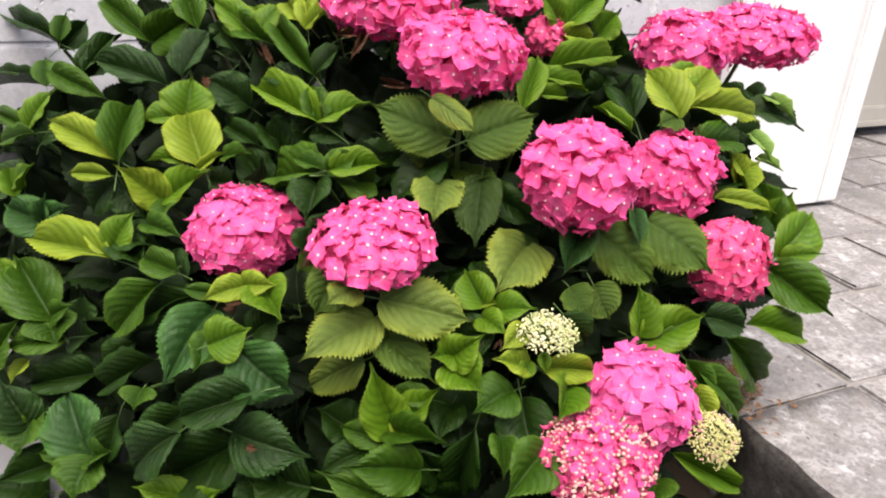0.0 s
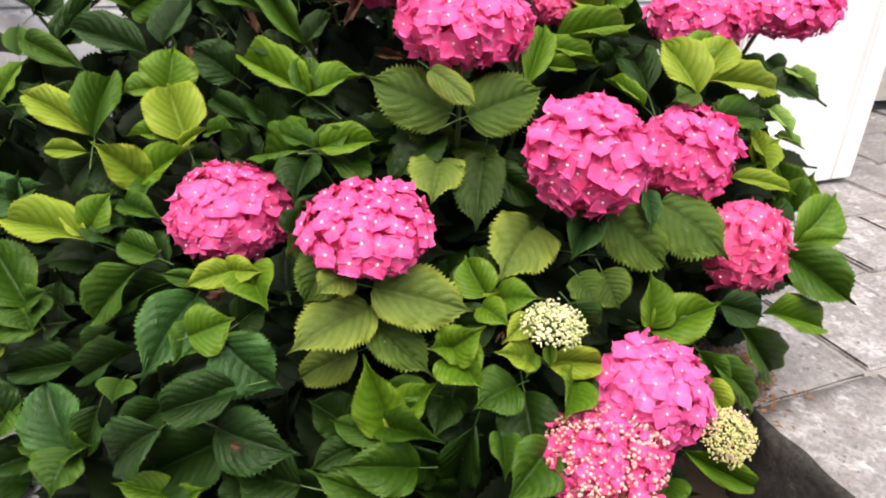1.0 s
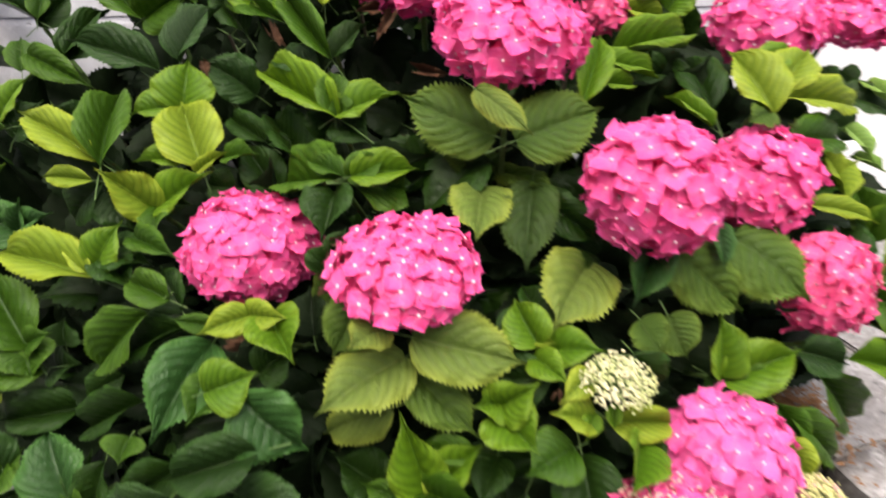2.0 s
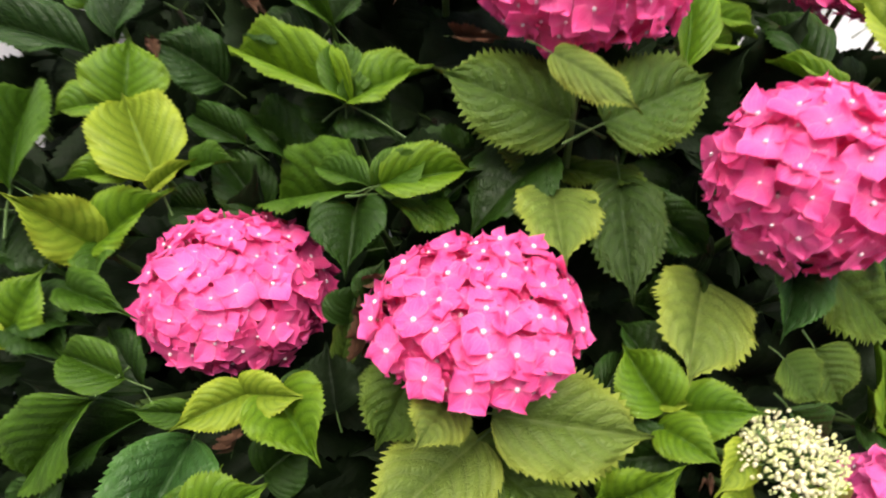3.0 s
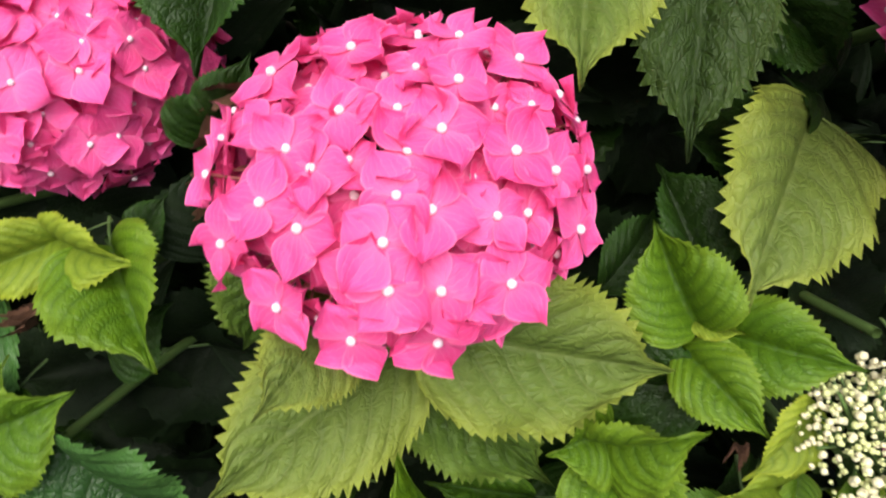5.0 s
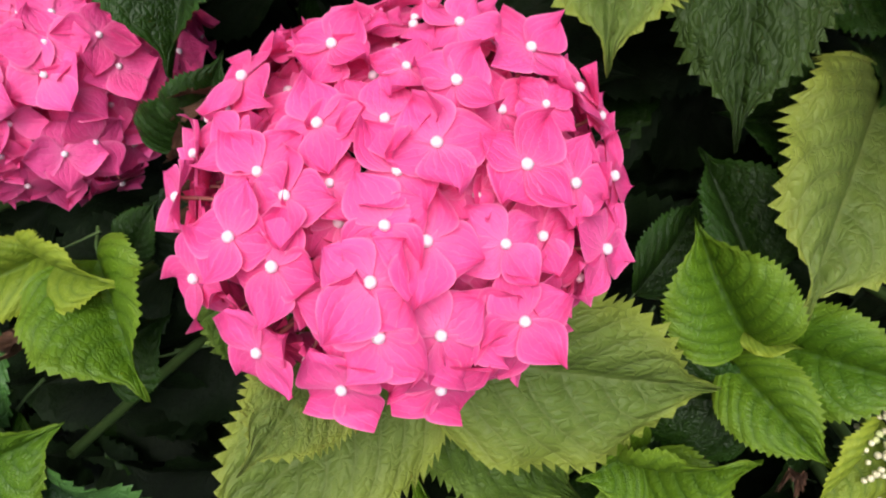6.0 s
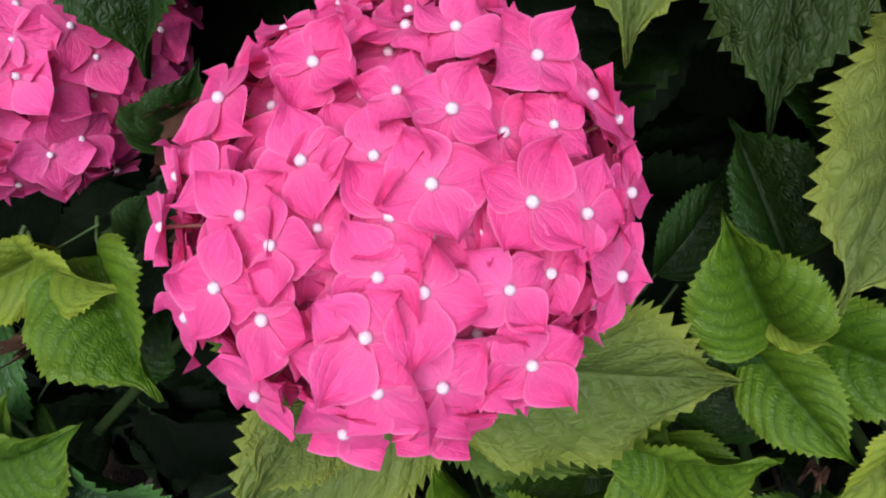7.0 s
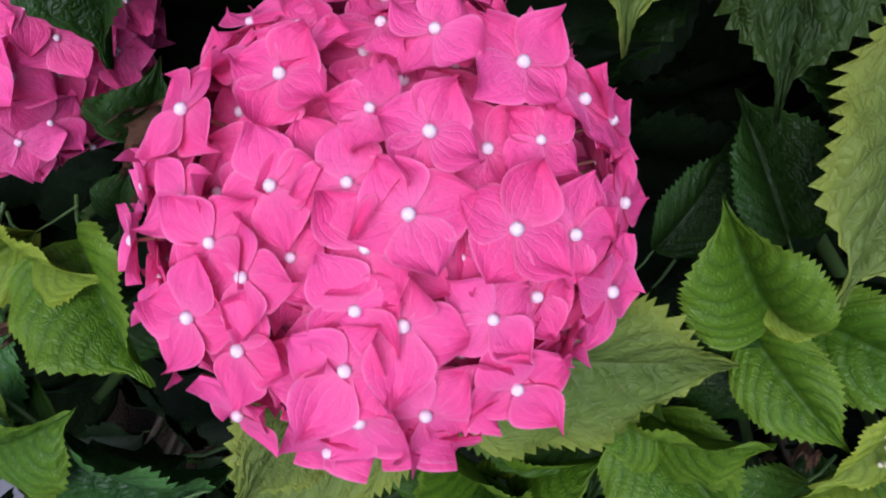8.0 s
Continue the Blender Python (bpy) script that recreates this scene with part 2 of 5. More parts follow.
def leaf_mesh(seed, mat, fold, droop, roll, teeth_size, ripple, relief=0.003, outline=SLIM, teeth=24, cols=25, hump=0.75):
    """A serrate hydrangea leaf with a drip tip, one long and one wide, base and tip on its y axis, with its stalk behind the base."""
    rng = random.Random(seed)
    rows = teeth * 2 + 1
    verts, uvs = [], []
    p1, p2 = rng.uniform(0, 6), rng.uniform(0, 6)
    skew = rng.uniform(-0.05, 0.05)
    uneven = rng.uniform(-0.05, 0.05)
    for i in range(rows):
        v = i / (rows - 1)
        half = curve(outline, v)
        size = teeth_size * min(1.0, half * 3.2) * rng.uniform(0.65, 1.25) * (0 if v > 0.95 or v < 0.05 else 1)
        for j in range(cols):
            s = -1 + 2 * j / (cols - 1)
            e = abs(s)
            edge = e > 0.99
            x = s * half * (1 + uneven * s) + (size * (1.0 if i % 2 else -0.45) * s if edge else 0)
            y = v + (size * 0.75 if edge and i % 2 else 0) + (0.03 * e * e if v < 0.3 else 0) * -1.6 * (0.3 - v)
            bow = v - 0.34 * e ** 1.5
            swell = relief * (1 + 0.3 * math.sin(23 * v + 9 * s + p1)) * (abs(math.cos(math.pi * bow * 8.0)) ** 0.8) * min(1, 4 * e) * min(1, 3 * (1 - e) + 0.3)
            z = fold * (abs(x) - hump * x * x) + droop * 1.15 * (v - v ** 1.9) + roll * (x * x) * 1.6 + 0.10 * max(0, v - 0.9)
            z += ripple * math.sin(7 * v + p1) * e * e * 0.5 + ripple * 0.45 * math.sin(21 * v + p2 + 2 * s) * e ** 3
            z += swell - 0.020 * max(0, 1 - e * 6)
            x += skew * math.sin(math.pi * v)
            verts.append((x, y, z))
            uvs.append((s * 0.5 + 0.5, v))
    faces = grid_faces(rows, cols)
    n = len(verts)
    tv, tf = tube([(0, 0.02, -0.012), (0, -0.12, -0.03), (0, -0.30, -0.13)], [0.012, 0.014, 0.018], 5)
    verts += tv
    uvs += [(0.5, 0.5)] * len(tv)
    faces += [tuple(n + k for k in f) for f in tf]
    slots = [0] * (len(faces) - len(tf)) + [1] * len(tf)
    return mesh_of("leaf", verts, faces, [mat, STEM], uvs, slots)


# fold, arch, roll, teeth, ripple of the leaves of young shoots and of the broad old leaves under the flowers
SHAPES = [(1.25, 0.18, 0.0, 0.026, 0.05), (1.50, 0.28, 0.0, 0.024, 0.04), (1.00, 0.40, -0.1, 0.026, 0.07), (1.40, 0.10, 0.1, 0.024, 0.06), (0.80, 0.50, -0.15, 0.026, 0.05)]
BROAD = [(0.34, 0.24, -0.25, 0.042, 0.06), (0.22, 0.34, -0.32, 0.045, 0.05), (0.44, 0.18, -0.18, 0.040, 0.08)]
LEAF_MESH, SHADED_MESH = {}, {}
for code, mat in LEAF.items():
    broad = code in "oOq"
    LEAF_MESH[code] = [leaf_mesh(50 + k, mat, *sh, relief=0.014 if broad else 0.012, outline=WIDE if broad or k % 2 else SLIM, hump=0.75 if broad else 1.2) for k, sh in enumerate(BROAD if broad else SHAPES)]
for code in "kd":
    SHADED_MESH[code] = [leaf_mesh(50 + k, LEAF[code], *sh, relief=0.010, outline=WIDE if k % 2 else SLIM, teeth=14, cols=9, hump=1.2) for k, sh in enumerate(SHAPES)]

LEAF_MESH["b"] = [leaf_mesh(90 + k, DRY, 1.2, 0.5, 0.8, 0.05, 0.5) for k in range(3)]

FRONT = Vector((0, -0.72, 0.69))
rng = random.Random(7)

bush = tagged(new("hydrangea_bush"), "large hydrangea bush with pink mophead flowers against a wall", "bush")
bush.location = (0.0, 1.25, 0.0)


def part(name, data, parent, m=None, label=""):
    ob = new(name, data)
    ob.parent = parent
    ob.matrix_parent_inverse = Matrix.Identity(4)
    inv = parent.matrix_basis.inverted() if parent.parent is None else Matrix.Identity(4)
    ob.matrix_basis = (inv @ m) if m is not None else inv
    if label:
        tagged(ob, label)
    return ob


def leaf_pose(base, tip, width, twist):
    b, t = Vector(base), Vector(tip)
    axis = t - b
    length = axis.length
    y = axis.normalized()
    n = FRONT - y * FRONT.dot(y)
    n = (n if n.length > 0.05 else y.orthogonal()).normalized()
    n = Matrix.Rotation(radians(twist), 3, y) @ n
    x = y.cross(n)
    rot = Matrix((x, y, n)).transposed().to_4x4()
    deep = 0.5 * (length + width)
    return Matrix.Translation(b) @ rot @ Matrix.Diagonal((width, length, deep, 1))


def bend(a, b, sag, k):
    """Points of a stem that drops back from its tip a to the root b."""
    pts = []
    for i in range(k + 1):
        f = i / k
        p = a.lerp(b, f)
        p.y += sag * math.sin(math.pi * f)
        pts.append(p)
    return pts


HEAD_PLACES = []


def hides_flower(*points):
    """Whether a leaf of the inside would stand in or before a flower head."""
    for c, r in HEAD_PLACES:
        for p in points:
            if abs(p[0] - c[0]) < r * 1.25 and abs(p[2] - c[2] - 0.3 * (c[1] - p[1])) < r * 1.35 and p[1] < c[1] + r * 0.9:
                return True
    return False


def shoot(top, leaves, sag=0.10):
    top = Vector(top)
    root = Vector((top.x * 0.45 + rng.uniform(-0.05, 0.05), 1.22 + rng.uniform(-0.08, 0.1), -0.02))
    pts = bend(top, root, sag, 14)
    verts, faces = tube(pts, [0.0032 + 0.0045 * i / 14 for i in range(15)], 7)
    slots = [0 if f[0] < 7 * 6 else 1 for f in faces]
    stem = part("shoot", mesh_of("shoot", verts, faces, [STEM, WOOD], None, slots), bush)
    for bx, by, bz, tx, ty, tz, width, twist, code in leaves:
        shapes = LEAF_MESH[code]
        m = leaf_pose((bx, by, bz), (tx, ty, tz), width * 1.07, twist + rng.uniform(-15, 15))
        part("leaf", shapes[rng.randrange(len(shapes))], stem, m)
    # older pairs further down the stem, shade put into their dark green
    for at in (2, 4, 6, 8, 10):
        p = pts[at]
        turn = rng.uniform(0, math.pi)
        for side in (0, math.pi):
            w = turn + side
            way = Vector((math.cos(w), 0.35 * math.sin(w) + 0.12, rng.uniform(-0.5, 0.15)))
            size = rng.uniform(0.085, 0.13)
            b = p + way.normalized() * 0.025
            end = b + way.normalized() * size
            if hides_flower(b, (b + end) / 2, end) or (end.x < -0.5 and end.z > 0.5):
                continue
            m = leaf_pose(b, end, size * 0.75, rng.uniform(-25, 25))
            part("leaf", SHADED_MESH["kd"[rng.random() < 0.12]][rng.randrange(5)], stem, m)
    return stem


def dry_leaf(base, tip, width):
    """A withered, curled leaf still hanging in the bush."""
    part("dry_leaf", LEAF_MESH["b"][rng.randrange(3)], bush, leaf_pose(base, tip, width, rng.uniform(-30, 30)), "withered brown curled leaf")


def inner_shoots(tops):
    """Short shoots that fill the inside of the bush, their leaves coloured dark for its shade."""
    for top in tops:
        top = Vector(top)
        pts = bend(top, Vector((top.x * 0.5, 1.25, -0.02)), 0.08, 8)
        verts, faces = tube(pts, [0.003 + 0.0004 * i for i in range(9)], 6)
        stem = part("shoot", mesh_of("shoot", verts, faces, [WOOD]), bush)
        turn = rng.uniform(0, math.pi)
        for k in range(5):
            w = turn + k * math.pi / 2 + rng.uniform(-0.3, 0.3)
            way = Vector((math.cos(w), -0.25 + rng.uniform(-0.2, 0.3), math.sin(w) * 0.8 - 0.1)).normalized()
            size = rng.uniform(0.09, 0.14)
            b = top + way * 0.02 + Vector((0, 0.03, -0.03)) * (k // 2)
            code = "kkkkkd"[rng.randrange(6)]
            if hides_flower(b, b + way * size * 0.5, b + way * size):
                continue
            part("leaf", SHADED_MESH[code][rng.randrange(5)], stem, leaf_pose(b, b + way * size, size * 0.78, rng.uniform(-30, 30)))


SEPAL = ((0.0, 0.14), (0.10, 0.44), (0.22, 0.74), (0.35, 0.94), (0.45, 1.0), (0.55, 0.96), (0.67, 0.79), (0.79, 0.54), (0.89, 0.28), (0.95, 0.12), (1.0, 0.01))


def floret_mesh(seed, mat, bead, open_=1.0, eye=0.060, n=10, loose=1.0):
    """Four broad overlapping sepals round a small eye; about one from tip to tip."""
    rng = random.Random(seed)
    verts, faces, uvs, slots = [], [], [], []
    lean = (rng.uniform(-0.05, 0.05), rng.uniform(-0.05, 0.05))
    for k in range(4):
        ang = math.pi / 2 * k + rng.uniform(-0.16, 0.16)
        long_ = 0.5 * rng.uniform(0.90, 1.16)
        wide = 0.5 * rng.uniform(0.50, 0.61)
        tilt = rng.uniform(-0.10, 0.14) + (0.40 if rng.random() < 0.06 else 0.0)
        cup = rng.uniform(-0.16, 0.10) * loose
        side = rng.uniform(-0.03, 0.09) * loose
        twist = rng.uniform(-0.10, 0.10) * loose
        wave = rng.uniform(0.006, 0.022) * loose
        ph = rng.uniform(0, 6)
        curl = rng.uniform(-0.32, 0.33)
        layer = 0.030 if k % 2 else 0.004
        start = len(verts)
        for i in range(n + 1):
            v = i / n
            half = curve(SEPAL, v) * wide
            for j in range(n + 1):
                s = -1 + 2 * j / n
                x = s * half * (1 + 0.06 * math.sin(7 * v + ph) * s)
                y = (0.03 + 0.97 * v - 0.05 * s * s * v * (1 - v)) * long_
                z = layer + tilt * v * 0.5 + cup * v * v * 0.5 + side * s * s * v + twist * s * v
                z += wave * math.sin(5 * s + 6 * v + ph) * v + 0.012 * math.sin(11 * s + 2 * ph) * v * s * s
                z += curl * max(0, v - 0.72) ** 1.4 - 0.016 * math.exp(-(s * 6) ** 2) * v * (1 - v) * 4
                px, py = x * math.cos(ang) - y * math.sin(ang), x * math.sin(ang) + y * math.cos(ang)
                verts.append((px, py, (z + lean[0] * px + lean[1] * py) * open_))
                uvs.append((s * 0.5 + 0.5, v))
        f = grid_faces(n + 1, n + 1, start)
        faces += f
        slots += [0] * len(f)
    bm = bmesh.new()
    bmesh.ops.create_icosphere(bm, subdivisions=2 if n > 8 else 1, radius=eye)
    start = len(verts)
    for p in bm.verts:
        verts.append((p.co.x * (1 + 0.12 * math.sin(9 * p.co.y / eye)), p.co.y, p.co.z * 0.9 + eye * 0.86))
        uvs.append((0.5, 0.5))
    for fc in bm.faces:
        faces.append(tuple(start + q.index for q in fc.verts))
        slots.append(1)
    bm.free()
    tv, tf = tube([(0, 0, 0.02), (0.01, 0, -0.4), (0, 0.02, -0.85)], [0.022, 0.024, 0.03], 5)
    start = len(verts)
    verts += tv
    uvs += [(0.5, 0.5)] * len(tv)
    faces += [tuple(start + q for q in f) for f in tf]
    slots += [2] * len(tf)
    return mesh_of("floret", verts, faces, [mat, bead, STALK], uvs, slots)


STALK = plain_material("pink_stalk", (0.45, 0.10, 0.14), (0.25, 0.16, 0.06), 30, 0.6)
FLORET = {
    "near": [floret_mesh(k, PINK, BEAD, n=12, loose=1.5) for k in range(18)],
    "open": [floret_mesh(k, PINK, BEAD, 1.15, 0.052, 7) for k in range(10)],
    "shaded": [floret_mesh(k, PINK, BEAD, 1.2, 0.05, 4) for k in range(4)],
    "young": [floret_mesh(80 + k, (PINK, RED)[k % 2], CREAM_PINK, 1.9, 0.09, 6) for k in range(5)],
    "mauve": [floret_mesh(20 + k, MAUVE, BEAD, 1.15, 0.050, 7) for k in range(6)],
    "reddening": [floret_mesh(40 + k, RED, BEAD, 1.15, 0.052, 7) for k in range(6)],
}


def bud_mesh(seed, mat, beads=26, low=0.045, high=0.09, spread=0.6):
    """A clump of closed round buds."""
    rng = random.Random(seed)
    verts, faces = [], []
    for k in range(beads):
        bm = bmesh.new()
        bmesh.ops.create_icosphere(bm, subdivisions=1, radius=rng.uniform(low, high))
        o = Vector((rng.uniform(-spread, spread), rng.uniform(-spread, spread), rng.uniform(-0.05, 0.28)))
        start = len(verts)
        verts += [tuple(p.co + o) for p in bm.verts]
        faces += [tuple(start + q.index for q in fc.verts) for fc in bm.faces]
        bm.free()
    tv, tf = tube([(0, 0, 0.0), (0, 0.02, -0.8)], [0.05, 0.06], 5)
    start = len(verts)
    slots = [0] * len(faces) + [1] * len(tf)
    verts += tv
    faces += [tuple(start + q for q in f) for f in tf]
    return mesh_of("flower_bud", verts, faces, [mat, STEM], None, slots)


BUDS = [bud_mesh(70 + k, CREAM, 12, 0.075, 0.13) for k in range(4)]
BUDS += [bud_mesh(75 + k, GREEN_CREAM, 11, 0.06, 0.11) for k in range(3)]
GREEN_BUDS = [bud_mesh(61 + k, YELLOW_GREEN, 22, 0.05, 0.10) for k in range(3)] + [bud_mesh(66, CREAM_PINK, 12, 0.06, 0.11)]
PINK_BUDS = [bud_mesh(170 + k, CREAM_PINK, 4, 0.10, 0.16, 0.45) for k in range(4)]


def stand(p, n, size, spin):
    n = Vector(n).normalized()
    e1 = n.cross(Vector((0, 0, 1)))
    e1 = (e1 if e1.length > 0.01 else Vector((1, 0, 0))).normalized()
    e2 = n.cross(e1)
    a = radians(spin)
    y = e1 * math.cos(a) + e2 * math.sin(a)
    x = y.cross(n)
    rot = Matrix((x, y, n)).transposed().to_4x4()
    return Matrix.Translation(p) @ rot @ Matrix.Scale(size, 4)


def head_base(center, radius, axis):
    """The stalk under a head, with its branching twigs, as the part that carries the florets."""
    c, ax = Vector(center), Vector(axis).normalized()
    low = c - ax * radius * 0.55
    root = Vector((c.x * 0.5, 1.22 + rng.uniform(-0.05, 0.1), -0.02))
    pts = [c - ax * radius * 0.1] + bend(low, root, 0.09, 12)
    verts, faces = tube(pts, [0.0035] + [0.0042 + 0.004 * i / 12 for i in range(13)], 7)
    slots = [0 if f[0] < 7 * 7 else 1 for f in faces]
    for k in range(14):
        w = 2.4 * k
        side = ax.orthogonal().normalized()
        way = (ax * rng.uniform(-0.1, 0.8) + side * math.cos(w) + ax.cross(side) * math.sin(w)).normalized()
        tv, tf = tube([low + ax * radius * 0.2, c + way * radius * 0.45 - ax * radius * 0.1, c + way * radius * 0.85], [0.002, 0.0014, 0.001], 5)
        start = len(verts)
        verts += tv
        faces += [tuple(start + q for q in f) for f in tf]
        slots += [0] * len(tf)
    return part("flower_head", mesh_of("flower_head", verts, faces, [STEM, WOOD], None, slots), bush)


def cap(count, lowest):
    """Even directions over a dome, from its pole down to the height lowest."""
    for i in range(count):
        z = 1 - (i + 0.5) / count * (1 - lowest)
        w = i * math.pi * (3 - math.sqrt(5))
        yield Vector((math.cos(w) * math.sqrt(1 - z * z), math.sin(w) * math.sqrt(1 - z * z), z))


def flower_head(center, rx, rz, axis, kind, size=0.038):
    ax = Vector(axis).normalized()
    turn = Vector((0, 0, 1)).rotation_difference(ax)
    head = head_base(center, rx, axis)
    c = Vector(center)
    if kind in ("bud", "green bud"):
        tagged(head, "young flower head of closed cream buds" if kind == "bud" else "young flower head of yellow-green and pinkish buds")
        kit = BUDS if kind == "bud" else GREEN_BUDS
        for d in cap(66, 0.0):
            d = (turn @ d)
            p = c + Vector((d.x * rx, d.y * rx, d.z * rz)) * rng.uniform(0.7, 1.08)
            part("flower_bud", kit[rng.randrange(len(kit))], head, stand(p, d, 0.019 * rng.uniform(0.75, 1.2), rng.uniform(0, 90)))
        return
    lowest = -0.65
    r1, r3 = rx - 0.15 * size, max(rz - 0.15 * size, 0.018)
    area = 2 * math.pi * r1 * (r1 + r3) / 2 * (1 - lowest)
    count = max(14, int(area / (size * size * 0.30)))
    if kind == "opening":
        tagged(head, "half-open flower head with cream buds among pink sepals")
    for i, d in enumerate(cap(count, lowest)):
        pole = d.z
        d = (turn @ (d + Vector((rng.uniform(-1, 1), rng.uniform(-1, 1), rng.uniform(-1, 1))) * 0.09)).normalized()
        p = c + Vector((d.x * r1, d.y * r1, d.z * r3)) * rng.uniform(0.84, 1.04)
        n = (Vector((d.x / r1, d.y / r1, d.z / r3)).normalized() + ax * (0.18 if pole > 0 else 0.0)).normalized()
        n = (n + Vector((rng.uniform(-1, 1), rng.uniform(-1, 1), rng.uniform(-1, 1))) * 0.22).normalized()
        if kind == "opening" and pole > 0.0 and rng.random() < 0.9:
            part("floret", FLORET["young"][rng.randrange(5)], head, stand(p - n * 0.003, n, 0.021 * rng.uniform(0.8, 1.2), rng.uniform(0, 90)))
            for k in range(2):
                q = p + Vector((rng.uniform(-1, 1), rng.uniform(-1, 1), rng.uniform(-0.5, 0.5))) * 0.010
                part("flower_bud", PINK_BUDS[rng.randrange(4)], head, stand(q - n * 0.005, n, 0.018 * rng.uniform(0.8, 1.15), rng.uniform(0, 90)))
            continue
        kit = FLORET["mauve" if kind == "mauve" else "reddening" if kind == "reddening" or (kind == "opening" and rng.random() < 0.4) else "open"]
        part("floret", kit[rng.randrange(len(kit))], head, stand(p, n, size * rng.uniform(0.80, 1.14), rng.uniform(0, 90)))
    # shaded florets under the outer ones
    for d in cap(int(count * 0.6), -0.3):
        d = turn @ d
        p = c + Vector((d.x * r1, d.y * r1, d.z * r3)) * 0.70
        part("floret", FLORET["shaded"][rng.randrange(4)], head, stand(p, d, size * 1.05, rng.uniform(0, 90)))

# florets of the nearest head: degrees round and up, reach in hundredths, millimetres across, turn
NEAR_FLORETS_A = ((-148, 59, 94, 31, 76), (168, 72, 97, 25, 88), (128, 71, 100, 31, 10), (-95, 73, 89, 31, 62), (-178, 88, 95, 28, 4), (71, 77, 95, 32, 24), (20, 78, 90, 31, 48), (79, 55, 95, 33, 0), (82, 36, 92, 31, 42), (-70, 57, 97, 29, 82), (-42, 70, 89, 25, 48), (-88, 48, 95, 27, 84), (-50, 62, 100, 30, 44))
NEAR_FLORETS_B = ((-52, 45, 101, 32, 18), (-35, 46, 96, 33, 24), (-18, 41, 88, 27, 70), (-1, 51, 94, 34, 56), (4, 65, 95, 30, 30), (23, 59, 91, 33, 82), (49, 47, 95, 28, 10), (62, 35, 89, 29, 80), (29, 28, 89, 32, 24), (18, 34, 96, 32, 18), (2, 37, 98, 35, 66), (131, 43, 99, 32, 30), (117, 26, 95, 32, 26))
NEAR_FLORETS_C = ((112, 55, 85, 29, 44), (147, 32, 89, 27, 2), (157, 47, 98, 29, 86), (61, 57, 78, 24, 2), (40, 68, 84, 23, 26), (40, 24, 95, 32, 18), (-9, 37, 95, 29, 66), (71, 11, 96, 33, 18), (109, 46, 97, 24, 82), (-37, 39, 70, 15, 34), (-116, 42, 95, 33, 40), (92, 13, 95, 31, 36), (-8, 12, 99, 31, 40), (15, 10, 98, 31, 20), (-30, 14, 99, 31, 60), (-56, 14, 98, 31, 30), (-80, 15, 97, 31, 10), (36, 8, 97, 30, 75), (112, 8, 96, 31, 50))
HEAD_PLACES.append(((-0.300, 0.961, 0.516), 0.090))
HEAD_PLACES.append(((0.180, 0.922, 0.637), 0.086))
HEAD_PLACES.append(((0.350, 1.044, 0.602), 0.074))
HEAD_PLACES.append(((0.443, 0.996, 0.482), 0.067))
HEAD_PLACES.append(((0.276, 0.795, 0.361), 0.076))
HEAD_PLACES.append(((0.206, 0.708, 0.329), 0.078))
HEAD_PLACES.append(((0.014, 1.065, 0.771), 0.097))
HEAD_PLACES.append(((-0.100, 1.178, 0.825), 0.101))
HEAD_PLACES.append(((0.161, 1.244, 0.777), 0.036))
HEAD_PLACES.append(((0.107, 1.267, 0.826), 0.043))
HEAD_PLACES.append(((0.424, 1.315, 0.763), 0.088))
HEAD_PLACES.append(((0.598, 1.416, 0.767), 0.112))
HEAD_PLACES.append(((0.139, 0.790, 0.462), 0.042))
HEAD_PLACES.append(((0.373, 0.766, 0.320), 0.033))
HEAD_PLACES.append(((-0.093, 0.853, 0.555), 0.085))
shoot((-0.700, 1.294, 0.712), [
    (-0.692, 1.273, 0.726, -0.882, 1.440, 0.731, 0.040, 0, 't'),
    (-0.689, 1.265, 0.732, -0.686, 1.299, 0.777, 0.033, 0, 'm'),
    (-0.700, 1.278, 0.718, -0.664, 1.328, 0.764, 0.042, 50, 'd'),
    (-0.719, 1.311, 0.722, -0.805, 1.390, 0.727, 0.022, 0, 'd')])
shoot((-0.691, 1.198, 0.647), [
    (-0.718, 1.245, 0.659, -0.887, 1.370, 0.626, 0.026, 0, 'd'),
    (-0.686, 1.190, 0.669, -0.704, 1.237, 0.708, 0.038, 0, 'm'),
    (-0.678, 1.201, 0.692, -0.570, 1.173, 0.651, 0.044, 0, 'm'),
    (-0.681, 1.107, 0.617, -0.637, 1.135, 0.680, 0.040, 0, 'l')])
shoot((-0.666, 1.112, 0.594), [
    (-0.669, 1.106, 0.607, -0.812, 1.231, 0.606, 0.030, 0, 'm'),
    (-0.665, 1.093, 0.614, -0.749, 1.134, 0.572, 0.037, 0, 'm'),
    (-0.663, 1.101, 0.596, -0.622, 1.125, 0.646, 0.058, 0, 'd')])
shoot((-0.635, 1.234, 0.668), [
    (-0.638, 1.221, 0.680, -0.603, 1.321, 0.738, 0.038, 0, 'd'),
    (-0.632, 1.224, 0.679, -0.621, 1.281, 0.716, 0.042, 40, 'd')])
shoot((-0.495, 1.201, 0.665), [
    (-0.472, 1.168, 0.684, -0.614, 1.200, 0.714, 0.061, 0, 't'),
    (-0.518, 1.211, 0.671, -0.596, 1.280, 0.679, 0.026, 0, 'd')])
